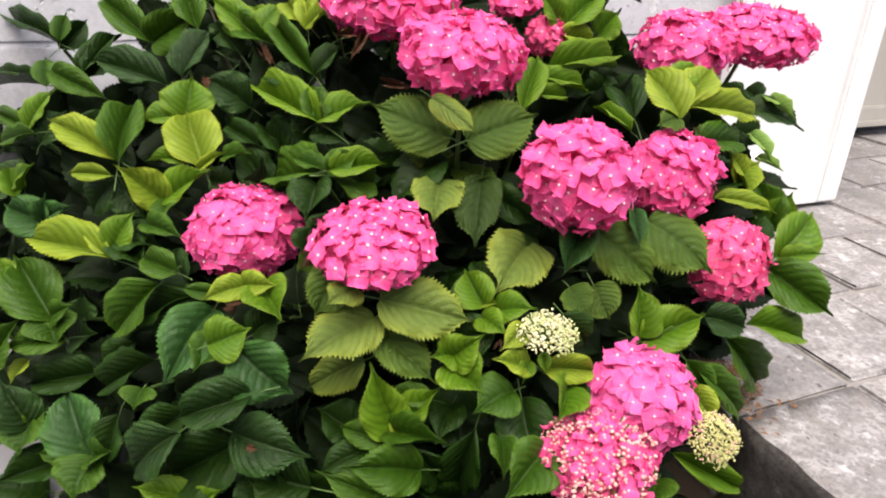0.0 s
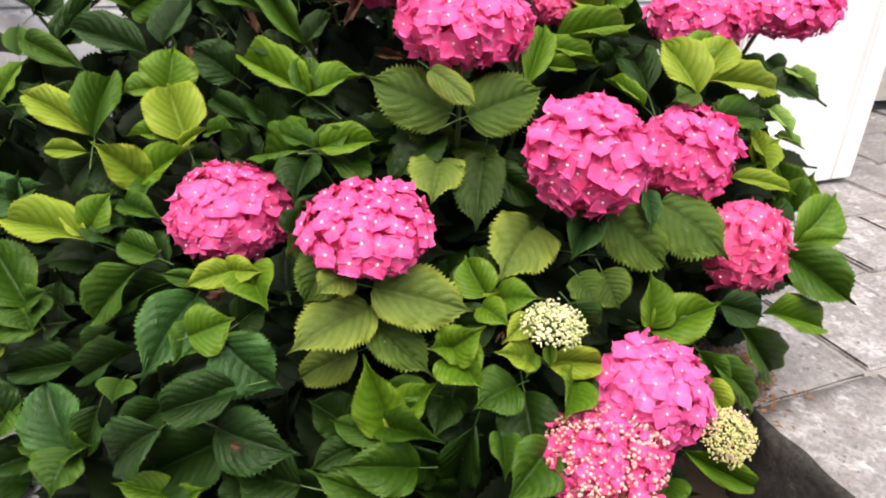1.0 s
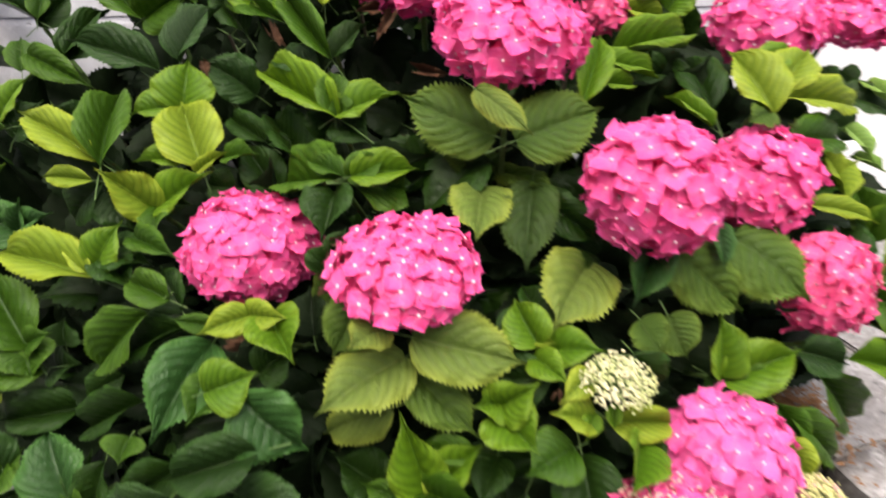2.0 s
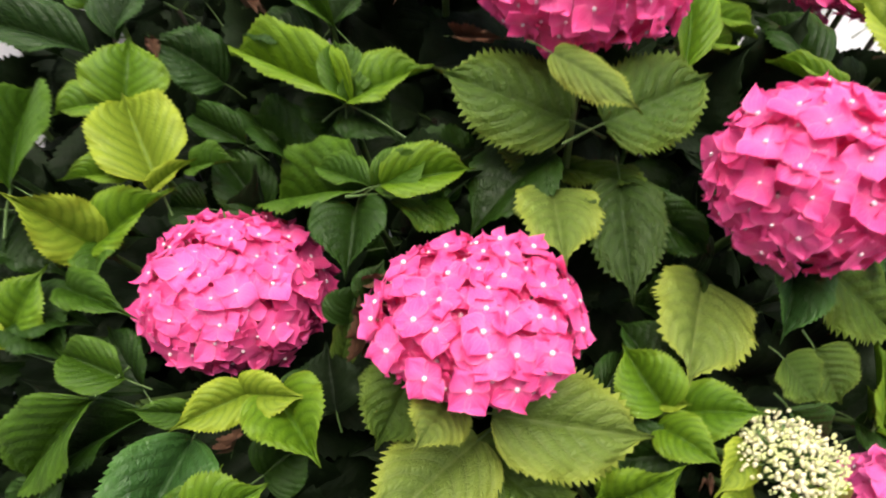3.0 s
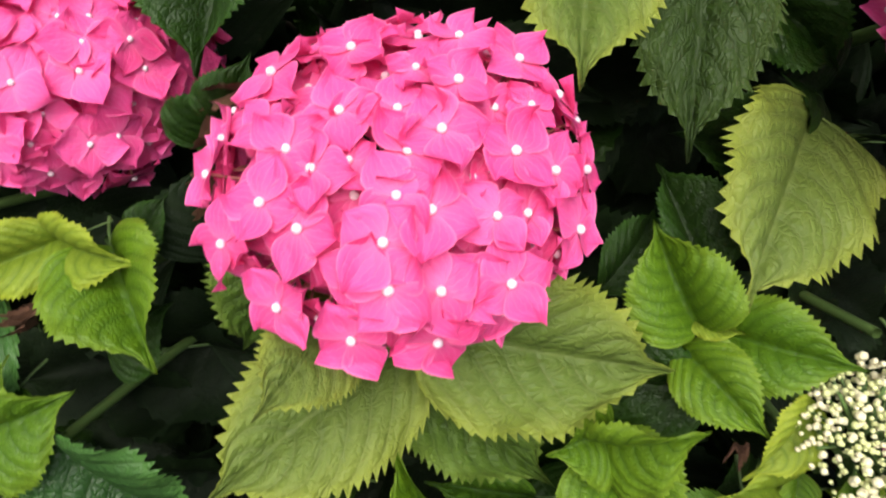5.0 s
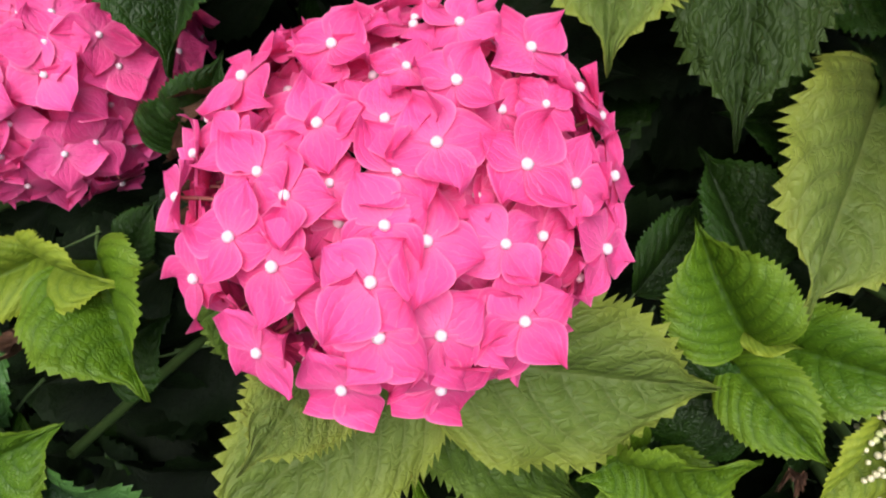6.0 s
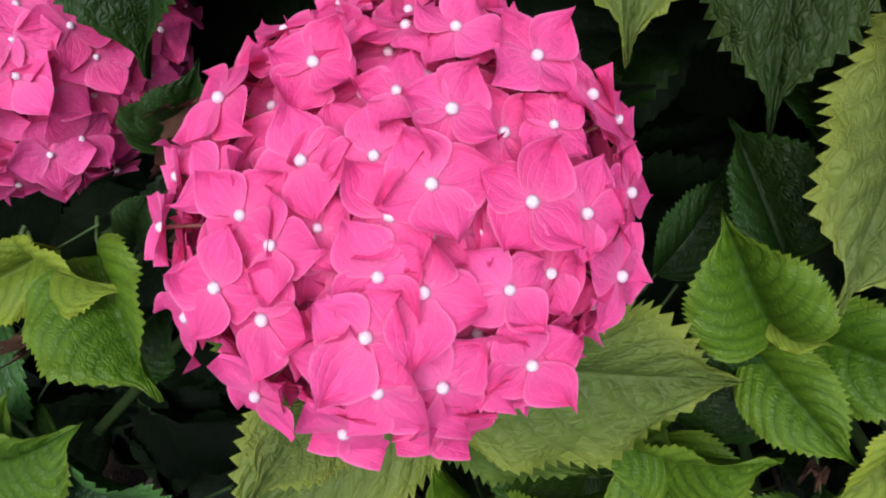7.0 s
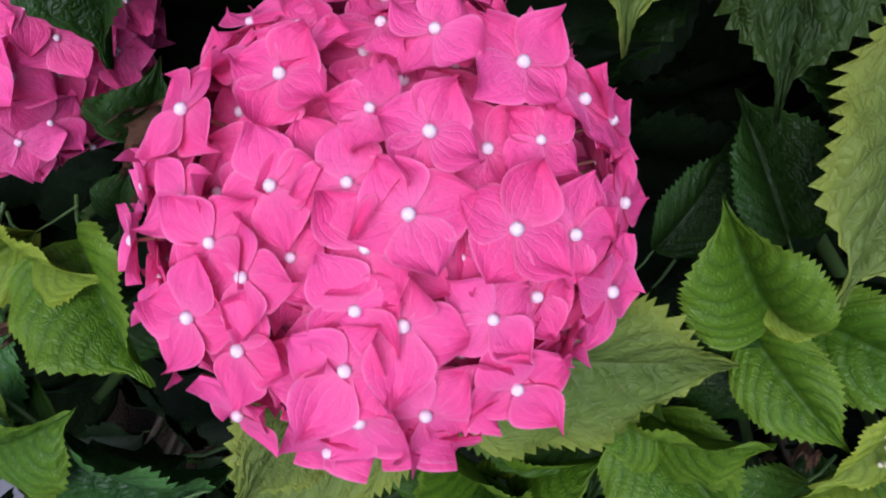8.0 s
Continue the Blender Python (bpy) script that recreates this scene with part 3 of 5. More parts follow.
shoot((-0.504, 1.036, 0.598), [
    (-0.496, 1.001, 0.609, -0.626, 1.071, 0.645, 0.049, 0, 'y'),
    (-0.488, 0.993, 0.603, -0.517, 1.137, 0.652, 0.061, 0, 'm'),
    (-0.493, 1.014, 0.607, -0.506, 1.089, 0.626, 0.018, 0, 'l'),
    (-0.540, 1.086, 0.621, -0.583, 1.073, 0.656, 0.041, 0, 't')])
shoot((-0.397, 1.084, 0.595), [
    (-0.380, 1.046, 0.587, -0.427, 1.121, 0.654, 0.079, 0, 'y'),
    (-0.428, 1.121, 0.635, -0.424, 1.161, 0.705, 0.079, 0, 'l'),
    (-0.441, 1.124, 0.644, -0.499, 1.114, 0.633, 0.046, 0, 'l'),
    (-0.404, 1.060, 0.591, -0.464, 1.025, 0.598, 0.035, 0, 'l'),
    (-0.382, 1.037, 0.583, -0.336, 1.035, 0.616, 0.018, 0, 'y'),
    (-0.347, 1.048, 0.600, -0.295, 1.025, 0.617, 0.036, 0, 'm')])
shoot((-0.391, 1.190, 0.660), [
    (-0.341, 1.186, 0.649, -0.416, 1.171, 0.703, 0.065, 0, 't'),
    (-0.441, 1.171, 0.696, -0.391, 1.227, 0.766, 0.061, 0, 't')])
shoot((-0.494, 1.281, 0.738), [
    (-0.532, 1.275, 0.735, -0.644, 1.343, 0.803, 0.053, 0, 'm'),
    (-0.528, 1.273, 0.737, -0.437, 1.263, 0.794, 0.064, 40, 'm'),
    (-0.484, 1.287, 0.766, -0.414, 1.301, 0.817, 0.062, 0, 'm'),
    (-0.433, 1.240, 0.763, -0.475, 1.321, 0.823, 0.051, 0, 'm')])
shoot((-0.353, 1.276, 0.737), [
    (-0.337, 1.250, 0.749, -0.423, 1.286, 0.813, 0.051, 0, 'l'),
    (-0.337, 1.244, 0.748, -0.291, 1.295, 0.808, 0.051, 0, 'l'),
    (-0.385, 1.309, 0.767, -0.266, 1.156, 0.750, 0.050, 30, 'm'),
    (-0.361, 1.234, 0.725, -0.420, 1.296, 0.770, 0.052, 0, 'd'),
    (-0.344, 1.284, 0.758, -0.358, 1.335, 0.797, 0.042, 0, 'l')])
shoot((-0.279, 1.095, 0.608), [
    (-0.228, 1.103, 0.708, -0.308, 1.153, 0.704, 0.045, 0, 't'),
    (-0.300, 1.082, 0.612, -0.366, 1.137, 0.628, 0.036, 0, 'd'),
    (-0.300, 1.085, 0.611, -0.265, 1.093, 0.614, 0.023, 0, 'd'),
    (-0.287, 1.061, 0.547, -0.337, 1.087, 0.612, 0.057, 0, 'd')])
shoot((-0.225, 1.171, 0.745), [
    (-0.208, 1.093, 0.723, -0.305, 1.266, 0.774, 0.039, 0, 'm'),
    (-0.216, 1.128, 0.718, -0.169, 1.156, 0.764, 0.039, 0, 'd'),
    (-0.234, 1.196, 0.783, -0.287, 1.287, 0.807, 0.040, 0, 'y'),
    (-0.233, 1.190, 0.782, -0.189, 1.168, 0.819, 0.040, 0, 'y'),
    (-0.235, 1.189, 0.778, -0.248, 1.246, 0.833, 0.039, 0, 'y')])
shoot((-0.196, 1.060, 0.651), [
    (-0.190, 1.033, 0.665, -0.326, 1.160, 0.687, 0.054, 0, 'l'),
    (-0.198, 1.039, 0.665, -0.117, 1.047, 0.698, 0.051, 0, 'l'),
    (-0.199, 1.042, 0.669, -0.209, 1.071, 0.717, 0.043, 0, 'm'),
    (-0.192, 1.039, 0.665, -0.196, 1.042, 0.697, 0.021, 0, 'm'),
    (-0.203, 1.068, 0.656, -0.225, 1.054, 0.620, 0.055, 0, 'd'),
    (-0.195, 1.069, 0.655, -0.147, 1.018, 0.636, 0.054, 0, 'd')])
shoot((-0.182, 0.982, 0.596), [
    (-0.174, 0.957, 0.617, -0.227, 1.004, 0.616, 0.033, 0, 'm'),
    (-0.170, 0.951, 0.619, -0.121, 0.959, 0.645, 0.038, 0, 'm'),
    (-0.165, 0.949, 0.622, -0.085, 0.964, 0.630, 0.042, 0, 'l'),
    (-0.173, 0.967, 0.607, -0.277, 1.064, 0.547, 0.076, 0, 'm'),
    (-0.168, 0.958, 0.610, -0.104, 1.013, 0.582, 0.073, 0, 'm'),
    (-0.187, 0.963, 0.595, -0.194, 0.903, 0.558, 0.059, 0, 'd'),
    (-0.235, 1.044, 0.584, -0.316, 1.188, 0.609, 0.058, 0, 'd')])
shoot((0.016, 1.045, 0.735), [
    (0.005, 1.023, 0.655, -0.119, 1.044, 0.696, 0.081, 0, 'o'),
    (0.027, 0.990, 0.661, 0.135, 1.035, 0.693, 0.078, 0, 'o'),
    (-0.023, 0.984, 0.722, 0.043, 0.938, 0.683, 0.033, 0, 'O'),
    (0.013, 1.103, 0.584, -0.085, 1.012, 0.647, 0.051, 0, 'o'),
    (0.011, 1.090, 0.584, 0.085, 0.970, 0.602, 0.038, 0, 'o'),
    (0.049, 1.021, 0.574, 0.128, 0.975, 0.541, 0.057, 0, 'd'),
    (-0.005, 1.070, 0.558, -0.053, 1.053, 0.602, 0.056, 0, 'd')], -0.05)
shoot((0.127, 1.101, 0.706), [
    (0.109, 1.034, 0.698, 0.138, 1.139, 0.761, 0.043, 0, 'l'),
    (0.152, 1.143, 0.730, 0.298, 1.289, 0.721, 0.052, 0, 'l'),
    (0.125, 1.108, 0.731, 0.227, 1.147, 0.705, 0.036, 0, 'l'),
    (0.121, 1.071, 0.712, 0.191, 1.127, 0.693, 0.028, 0, 'l')])
shoot((0.225, 1.284, 0.754), [
    (0.188, 1.249, 0.785, 0.262, 1.321, 0.838, 0.061, 0, 'l'),
    (0.181, 1.250, 0.794, 0.128, 1.222, 0.859, 0.053, 0, 'l'),
    (0.180, 1.232, 0.782, 0.250, 1.259, 0.765, 0.034, 0, 'y'),
    (0.258, 1.286, 0.776, 0.290, 1.292, 0.817, 0.052, 0, 'l'),
    (0.300, 1.340, 0.734, 0.304, 1.321, 0.795, 0.047, 0, 'd'),
    (0.242, 1.273, 0.728, 0.278, 1.319, 0.775, 0.046, 0, 'd')])
shoot((0.352, 1.118, 0.669), [
    (0.356, 1.068, 0.686, 0.308, 1.147, 0.747, 0.068, 0, 'y'),
    (0.308, 1.153, 0.664, 0.294, 1.298, 0.702, 0.064, 0, 'd'),
    (0.281, 1.060, 0.666, 0.234, 1.134, 0.685, 0.022, 0, 'l'),
    (0.349, 1.150, 0.719, 0.412, 1.182, 0.747, 0.042, 0, 'l'),
    (0.383, 1.137, 0.697, 0.433, 1.182, 0.746, 0.060, 0, 'y'),
    (0.384, 1.121, 0.692, 0.543, 1.218, 0.648, 0.055, 0, 'y'),
    (0.354, 1.068, 0.688, 0.308, 1.025, 0.683, 0.035, 0, 'o'),
    (0.403, 1.088, 0.641, 0.373, 1.057, 0.677, 0.037, 0, 'o')])
shoot((0.520, 1.257, 0.636), [
    (0.532, 1.265, 0.645, 0.456, 1.225, 0.715, 0.048, 0, 'd'),
    (0.542, 1.293, 0.655, 0.647, 1.259, 0.625, 0.067, 0, 'd'),
    (0.589, 1.303, 0.664, 0.605, 1.218, 0.656, 0.030, 0, 'p'),
    (0.529, 1.217, 0.624, 0.561, 1.171, 0.591, 0.031, 0, 'p'),
    (0.379, 1.067, 0.647, 0.507, 1.179, 0.613, 0.058, 0, 'm'),
    (0.511, 1.235, 0.619, 0.570, 1.251, 0.622, 0.053, 0, 'd'),
    (0.557, 1.338, 0.681, 0.588, 1.329, 0.656, 0.044, 0, 'd')])
shoot((0.507, 1.189, 0.548), [
    (0.511, 1.183, 0.551, 0.486, 1.185, 0.610, 0.045, 0, 'y'),
    (0.512, 1.183, 0.550, 0.547, 1.181, 0.592, 0.049, 0, 'y'),
    (0.511, 1.203, 0.570, 0.514, 1.121, 0.540, 0.051, 0, 'y'),
    (0.548, 1.206, 0.585, 0.576, 1.153, 0.582, 0.023, 0, 'p'),
    (0.453, 1.112, 0.544, 0.567, 1.119, 0.516, 0.034, 0, 'y')])
shoot((0.544, 1.083, 0.472), [
    (0.567, 1.120, 0.487, 0.538, 1.167, 0.567, 0.055, 0, 'm'),
    (0.574, 1.135, 0.498, 0.588, 1.127, 0.557, 0.054, 0, 'l'),
    (0.531, 1.020, 0.480, 0.605, 1.084, 0.538, 0.074, 0, 'l'),
    (0.536, 1.016, 0.482, 0.596, 0.996, 0.501, 0.033, 0, 'l'),
    (0.513, 1.065, 0.471, 0.524, 1.140, 0.500, 0.060, 0, 'd')])
shoot((0.466, 0.979, 0.405), [
    (0.508, 1.003, 0.471, 0.613, 0.960, 0.411, 0.074, 0, 'm'),
    (0.492, 0.980, 0.437, 0.594, 1.007, 0.399, 0.038, 0, 'd'),
    (0.475, 0.949, 0.397, 0.589, 0.978, 0.351, 0.054, 0, 'l'),
    (0.451, 0.964, 0.366, 0.565, 1.047, 0.213, 0.066, 0, 'm'),
    (0.404, 0.938, 0.414, 0.472, 0.935, 0.399, 0.049, 0, 't')])
shoot((0.299, 0.922, 0.377), [
    (0.299, 0.905, 0.393, 0.292, 0.934, 0.470, 0.051, 0, 'l'),
    (0.303, 0.906, 0.385, 0.401, 0.923, 0.428, 0.065, 0, 'l'),
    (0.287, 0.903, 0.403, 0.278, 0.904, 0.438, 0.014, 0, 'l'),
    (0.316, 0.914, 0.380, 0.377, 0.902, 0.386, 0.044, 0, 'm'),
    (0.292, 0.921, 0.382, 0.346, 0.873, 0.363, 0.053, 0, 'd')])
shoot((0.235, 0.953, 0.518), [
    (0.202, 0.942, 0.556, 0.171, 0.885, 0.500, 0.049, 0, 'T'),
    (0.219, 0.942, 0.550, 0.327, 0.951, 0.460, 0.077, 0, 'o'),
    (0.305, 0.983, 0.550, 0.403, 0.945, 0.483, 0.085, 0, 'o'),
    (0.279, 0.974, 0.572, 0.284, 0.928, 0.527, 0.028, 0, 'T'),
    (0.221, 0.910, 0.476, 0.249, 0.893, 0.426, 0.057, 0, 'o'),
    (0.184, 0.894, 0.478, 0.210, 0.870, 0.446, 0.050, 0, 'o')])
shoot((0.122, 0.984, 0.488), [
    (0.103, 0.962, 0.485, 0.047, 0.941, 0.512, 0.053, 0, 'd'),
    (0.140, 0.981, 0.515, 0.101, 0.968, 0.539, 0.062, 0, 'd')])
shoot((0.171, 0.861, 0.447), [
    (0.171, 0.849, 0.459, 0.210, 0.863, 0.403, 0.050, 0, 'd')])
shoot((0.146, 0.802, 0.394), [
    (0.120, 0.787, 0.409, 0.067, 0.766, 0.436, 0.039, 0, 'y'),
    (0.136, 0.783, 0.413, 0.219, 0.814, 0.392, 0.038, 0, 'y'),
    (0.138, 0.783, 0.439, 0.141, 0.767, 0.416, 0.017, 0, 'l'),
    (0.120, 0.789, 0.421, 0.111, 0.761, 0.403, 0.023, 0, 'l'),
    (0.173, 0.776, 0.389, 0.150, 0.701, 0.388, 0.050, -20, 'l'),
    (0.187, 0.824, 0.364, 0.200, 0.749, 0.361, 0.040, 0, 'd')])
shoot((0.066, 0.832, 0.407), [
    (0.103, 0.775, 0.381, 0.047, 0.742, 0.365, 0.064, 0, 'm'),
    (0.075, 0.825, 0.440, 0.010, 0.843, 0.415, 0.057, 0, 'd'),
    (0.019, 0.860, 0.436, -0.009, 0.835, 0.401, 0.050, 0, 'd')])
shoot((0.100, 0.766, 0.322), [
    (0.116, 0.790, 0.358, 0.138, 0.723, 0.293, 0.073, 0, 'd'),
    (0.053, 0.763, 0.322, 0.037, 0.823, 0.158, 0.058, 0, 'd'),
    (0.086, 0.736, 0.328, 0.087, 0.676, 0.315, 0.039, 0, 'm'),
    (0.143, 0.714, 0.339, 0.084, 0.643, 0.310, 0.066, 0, 'm'),
    (0.103, 0.770, 0.324, 0.113, 0.722, 0.294, 0.047, 0, 'd')])
shoot((0.351, 0.838, 0.315), [
    (0.386, 0.895, 0.350, 0.502, 0.956, 0.200, 0.053, 0, 'm'),
    (0.370, 0.857, 0.339, 0.403, 0.826, 0.299, 0.043, 0, 'y'),
    (0.328, 0.766, 0.294, 0.453, 0.788, 0.211, 0.037, 0, 'l'),
    (0.299, 0.722, 0.287, 0.266, 0.667, 0.289, 0.046, 0, 'm'),
    (0.370, 0.890, 0.366, 0.416, 0.895, 0.299, 0.045, 0, 'm')])
shoot((-0.335, 1.055, 0.549), [
    (-0.335, 1.043, 0.561, -0.378, 1.052, 0.561, 0.041, 0, 'd')])
shoot((-0.260, 0.870, 0.435), [
    (-0.312, 0.859, 0.463, -0.363, 0.845, 0.480, 0.023, 0, 'm'),
    # near-black leaf colour for the shade between the heads
    (-0.207, 0.890, 0.435, -0.216, 0.925, 0.485, 0.059, 0, 'k')])
shoot((-0.142, 0.860, 0.471), [
    (-0.133, 0.841, 0.530, -0.171, 0.819, 0.456, 0.059, 0, 'o'),
    (-0.101, 0.807, 0.399, -0.194, 0.856, 0.311, 0.054, 0, 'O'),
    (-0.192, 0.897, 0.520, -0.179, 0.905, 0.558, 0.041, 0, 'd')])
shoot((-0.679, 1.087, 0.467), [
    (-0.716, 1.090, 0.504, -0.744, 1.128, 0.545, 0.038, 0, 'l'),
    (-0.702, 1.093, 0.518, -0.655, 1.060, 0.576, 0.040, 0, 'l'),
    (-0.651, 1.062, 0.468, -0.726, 1.069, 0.499, 0.062, 0, 'T'),
    (-0.660, 1.064, 0.465, -0.582, 1.024, 0.522, 0.042, 0, 'T'),
    (-0.653, 1.066, 0.470, -0.637, 1.042, 0.534, 0.048, 0, 'T'),
    (-0.690, 1.076, 0.447, -0.728, 1.075, 0.457, 0.040, 0, 'd')])
shoot((-0.504, 1.026, 0.558), [
    (-0.502, 0.992, 0.585, -0.576, 1.008, 0.580, 0.027, 0, 'y'),
    (-0.507, 1.021, 0.568, -0.564, 1.042, 0.498, 0.060, 0, 'd'),
    (-0.504, 1.028, 0.558, -0.463, 1.003, 0.509, 0.055, 0, 'd')])
shoot((-0.435, 1.022, 0.529), [
    (-0.431, 1.005, 0.538, -0.489, 0.977, 0.608, 0.055, 0, 'y'),
    (-0.435, 1.003, 0.539, -0.353, 1.012, 0.596, 0.052, 0, 'l'),
    (-0.438, 1.006, 0.543, -0.444, 1.014, 0.573, 0.027, 0, 'y'),
    (-0.444, 1.028, 0.543, -0.385, 1.019, 0.544, 0.046, 0, 'd'),
    (-0.424, 1.007, 0.544, -0.413, 0.947, 0.530, 0.044, 0, 'm')])
shoot((-0.473, 0.964, 0.469), [
    (-0.499, 0.947, 0.468, -0.667, 1.016, 0.461, 0.068, 0, 'y'),
    (-0.509, 0.957, 0.471, -0.548, 0.998, 0.504, 0.027, 0, 'y'),
    (-0.501, 0.956, 0.477, -0.463, 0.975, 0.539, 0.053, 0, 'l'),
    (-0.449, 0.970, 0.516, -0.364, 0.905, 0.523, 0.036, 0, 'm'),
    (-0.371, 0.875, 0.486, -0.434, 0.904, 0.495, 0.040, 0, 'm'),
    (-0.495, 0.978, 0.473, -0.438, 0.924, 0.461, 0.053, 0, 'd'),
    (-0.487, 0.981, 0.480, -0.418, 0.946, 0.489, 0.054, 0, 'd')])
shoot((-0.600, 0.947, 0.359), [
    (-0.594, 0.921, 0.371, -0.676, 0.988, 0.448, 0.084, 0, 'm'),
    (-0.596, 0.926, 0.374, -0.545, 0.907, 0.410, 0.037, 0, 'm'),
    (-0.600, 0.927, 0.376, -0.578, 0.891, 0.341, 0.072, 0, 'm'),
    (-0.669, 0.958, 0.411, -0.702, 0.980, 0.446, 0.046, 0, 'l'),
    (-0.556, 0.941, 0.366, -0.555, 0.953, 0.402, 0.046, 0, 'd'),
    (-0.582, 0.938, 0.327, -0.533, 0.931, 0.345, 0.056, 0, 'd')])
shoot((-0.375, 0.895, 0.445), [
    (-0.399, 0.872, 0.469, -0.483, 0.887, 0.366, 0.068, 0, 'm'),
    (-0.357, 0.875, 0.449, -0.484, 0.925, 0.338, 0.056, 0, 'd'),
    (-0.371, 0.901, 0.454, -0.414, 0.957, 0.484, 0.052, 0, 'd')])
shoot((-0.606, 0.918, 0.299), [
    (-0.577, 0.916, 0.343, -0.660, 0.883, 0.339, 0.048, 0, 'm'),
    (-0.635, 0.902, 0.309, -0.645, 0.862, 0.290, 0.025, 0, 'y'),
    (-0.532, 0.915, 0.282, -0.655, 0.911, 0.254, 0.054, 0, 'd'),
    (-0.679, 0.890, 0.308, -0.630, 0.907, 0.385, 0.054, 0, 'm')])
# leaves down here are coloured darker green for the dimmer light near the ground
shoot((-0.515, 0.833, 0.185), [
    (-0.522, 0.822, 0.195, -0.579, 0.894, 0.273, 0.087, 0, 'T'),
    (-0.527, 0.828, 0.196, -0.605, 0.821, 0.197, 0.034, 0, 'm'),
    (-0.510, 0.816, 0.198, -0.526, 0.763, 0.158, 0.080, 0, 'm'),
    (-0.510, 0.832, 0.190, -0.508, 0.870, 0.251, 0.054, 0, 'd'),
    (-0.507, 0.810, 0.204, -0.462, 0.784, 0.240, 0.043, 0, 'm')])
shoot((-0.612, 0.880, 0.200), [
    (-0.621, 0.851, 0.220, -0.661, 0.864, 0.303, 0.066, 0, 't'),
    (-0.620, 0.857, 0.232, -0.625, 0.815, 0.193, 0.072, 0, 'm'),
    (-0.620, 0.853, 0.226, -0.593, 0.865, 0.255, 0.032, 0, 'm'),
    (-0.589, 0.854, 0.154, -0.657, 0.790, 0.164, 0.056, 0, 'd'),
    (-0.608, 0.926, 0.226, -0.644, 0.907, 0.238, 0.057, 0, 'd')])
shoot((-0.419, 0.835, 0.316), [
    (-0.409, 0.796, 0.344, -0.412, 0.765, 0.329, 0.048, 0, 'm'),
    (-0.408, 0.844, 0.360, -0.513, 0.889, 0.269, 0.053, 0, 'd'),
    (-0.335, 0.723, 0.331, -0.413, 0.741, 0.246, 0.073, 0, 't'),
    (-0.472, 0.918, 0.338, -0.527, 0.911, 0.295, 0.046, 0, 'd'),
    (-0.472, 0.835, 0.265, -0.492, 0.811, 0.182, 0.053, 0, 'd')])
shoot((-0.284, 0.798, 0.376), [
    (-0.318, 0.850, 0.444, -0.361, 0.746, 0.378, 0.076, 0, 'T'),
    (-0.266, 0.778, 0.430, -0.191, 0.768, 0.366, 0.086, 10, 'T'),
    (-0.295, 0.806, 0.420, -0.319, 0.752, 0.406, 0.051, 0, 'm'),
    (-0.302, 0.772, 0.436, -0.246, 0.790, 0.455, 0.060, 0, 'l'),
    (-0.294, 0.785, 0.431, -0.281, 0.803, 0.462, 0.019, 0, 'l'),
    (-0.239, 0.743, 0.383, -0.343, 0.733, 0.345, 0.057, 0, 't'),
    (-0.268, 0.769, 0.280, -0.386, 0.776, 0.203, 0.087, 0, 'd'),
    (-0.272, 0.747, 0.315, -0.158, 0.719, 0.302, 0.077, 0, 't'),
    (-0.338, 0.771, 0.329, -0.406, 0.778, 0.278, 0.057, 0, 'd'),
    (-0.264, 0.843, 0.410, -0.224, 0.860, 0.432, 0.050, 0, 'd')])
shoot((-0.267, 0.746, 0.199), [
    (-0.334, 0.737, 0.201, -0.418, 0.734, 0.224, 0.044, 0, 'l'),
    (-0.329, 0.733, 0.193, -0.280, 0.715, 0.247, 0.037, 0, 'l'),
    (-0.166, 0.727, 0.242, -0.254, 0.753, 0.241, 0.075, 0, 'd'),
    (-0.240, 0.737, 0.209, -0.267, 0.756, 0.244, 0.049, 0, 'd')])
shoot((-0.045, 0.787, 0.264), [
    (-0.057, 0.771, 0.302, -0.093, 0.794, 0.406, 0.063, 0, 'l'),
    (-0.046, 0.776, 0.310, 0.008, 0.784, 0.377, 0.047, 0, 'l'),
    (-0.059, 0.772, 0.306, 0.019, 0.681, 0.366, 0.046, 0, 'm'),
    (-0.019, 0.737, 0.272, -0.124, 0.698, 0.306, 0.064, 0, 'm'),
    (-0.064, 0.757, 0.299, -0.139, 0.786, 0.303, 0.036, 0, 'm'),
    (-0.055, 0.769, 0.306, -0.055, 0.786, 0.329, 0.024, 0, 'y'),
    (-0.048, 0.713, 0.238, -0.156, 0.708, 0.291, 0.050, 0, 'm'),
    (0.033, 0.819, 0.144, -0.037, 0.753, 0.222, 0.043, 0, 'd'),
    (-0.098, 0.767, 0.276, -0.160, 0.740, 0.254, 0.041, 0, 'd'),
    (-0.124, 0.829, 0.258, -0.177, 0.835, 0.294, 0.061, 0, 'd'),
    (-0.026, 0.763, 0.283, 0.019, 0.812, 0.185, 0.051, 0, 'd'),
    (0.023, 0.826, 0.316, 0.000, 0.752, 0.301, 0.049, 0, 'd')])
shoot((-0.262, 0.882, 0.456), [
    (-0.270, 0.867, 0.476, -0.330, 0.835, 0.465, 0.037, 0, 'y'),
    (-0.279, 0.867, 0.476, -0.219, 0.841, 0.491, 0.037, 0, 'y'),
    (-0.250, 0.866, 0.472, -0.210, 0.800, 0.458, 0.060, 0, 'l'),
    (-0.247, 0.882, 0.449, -0.228, 0.903, 0.478, 0.025, 0, 'd')])
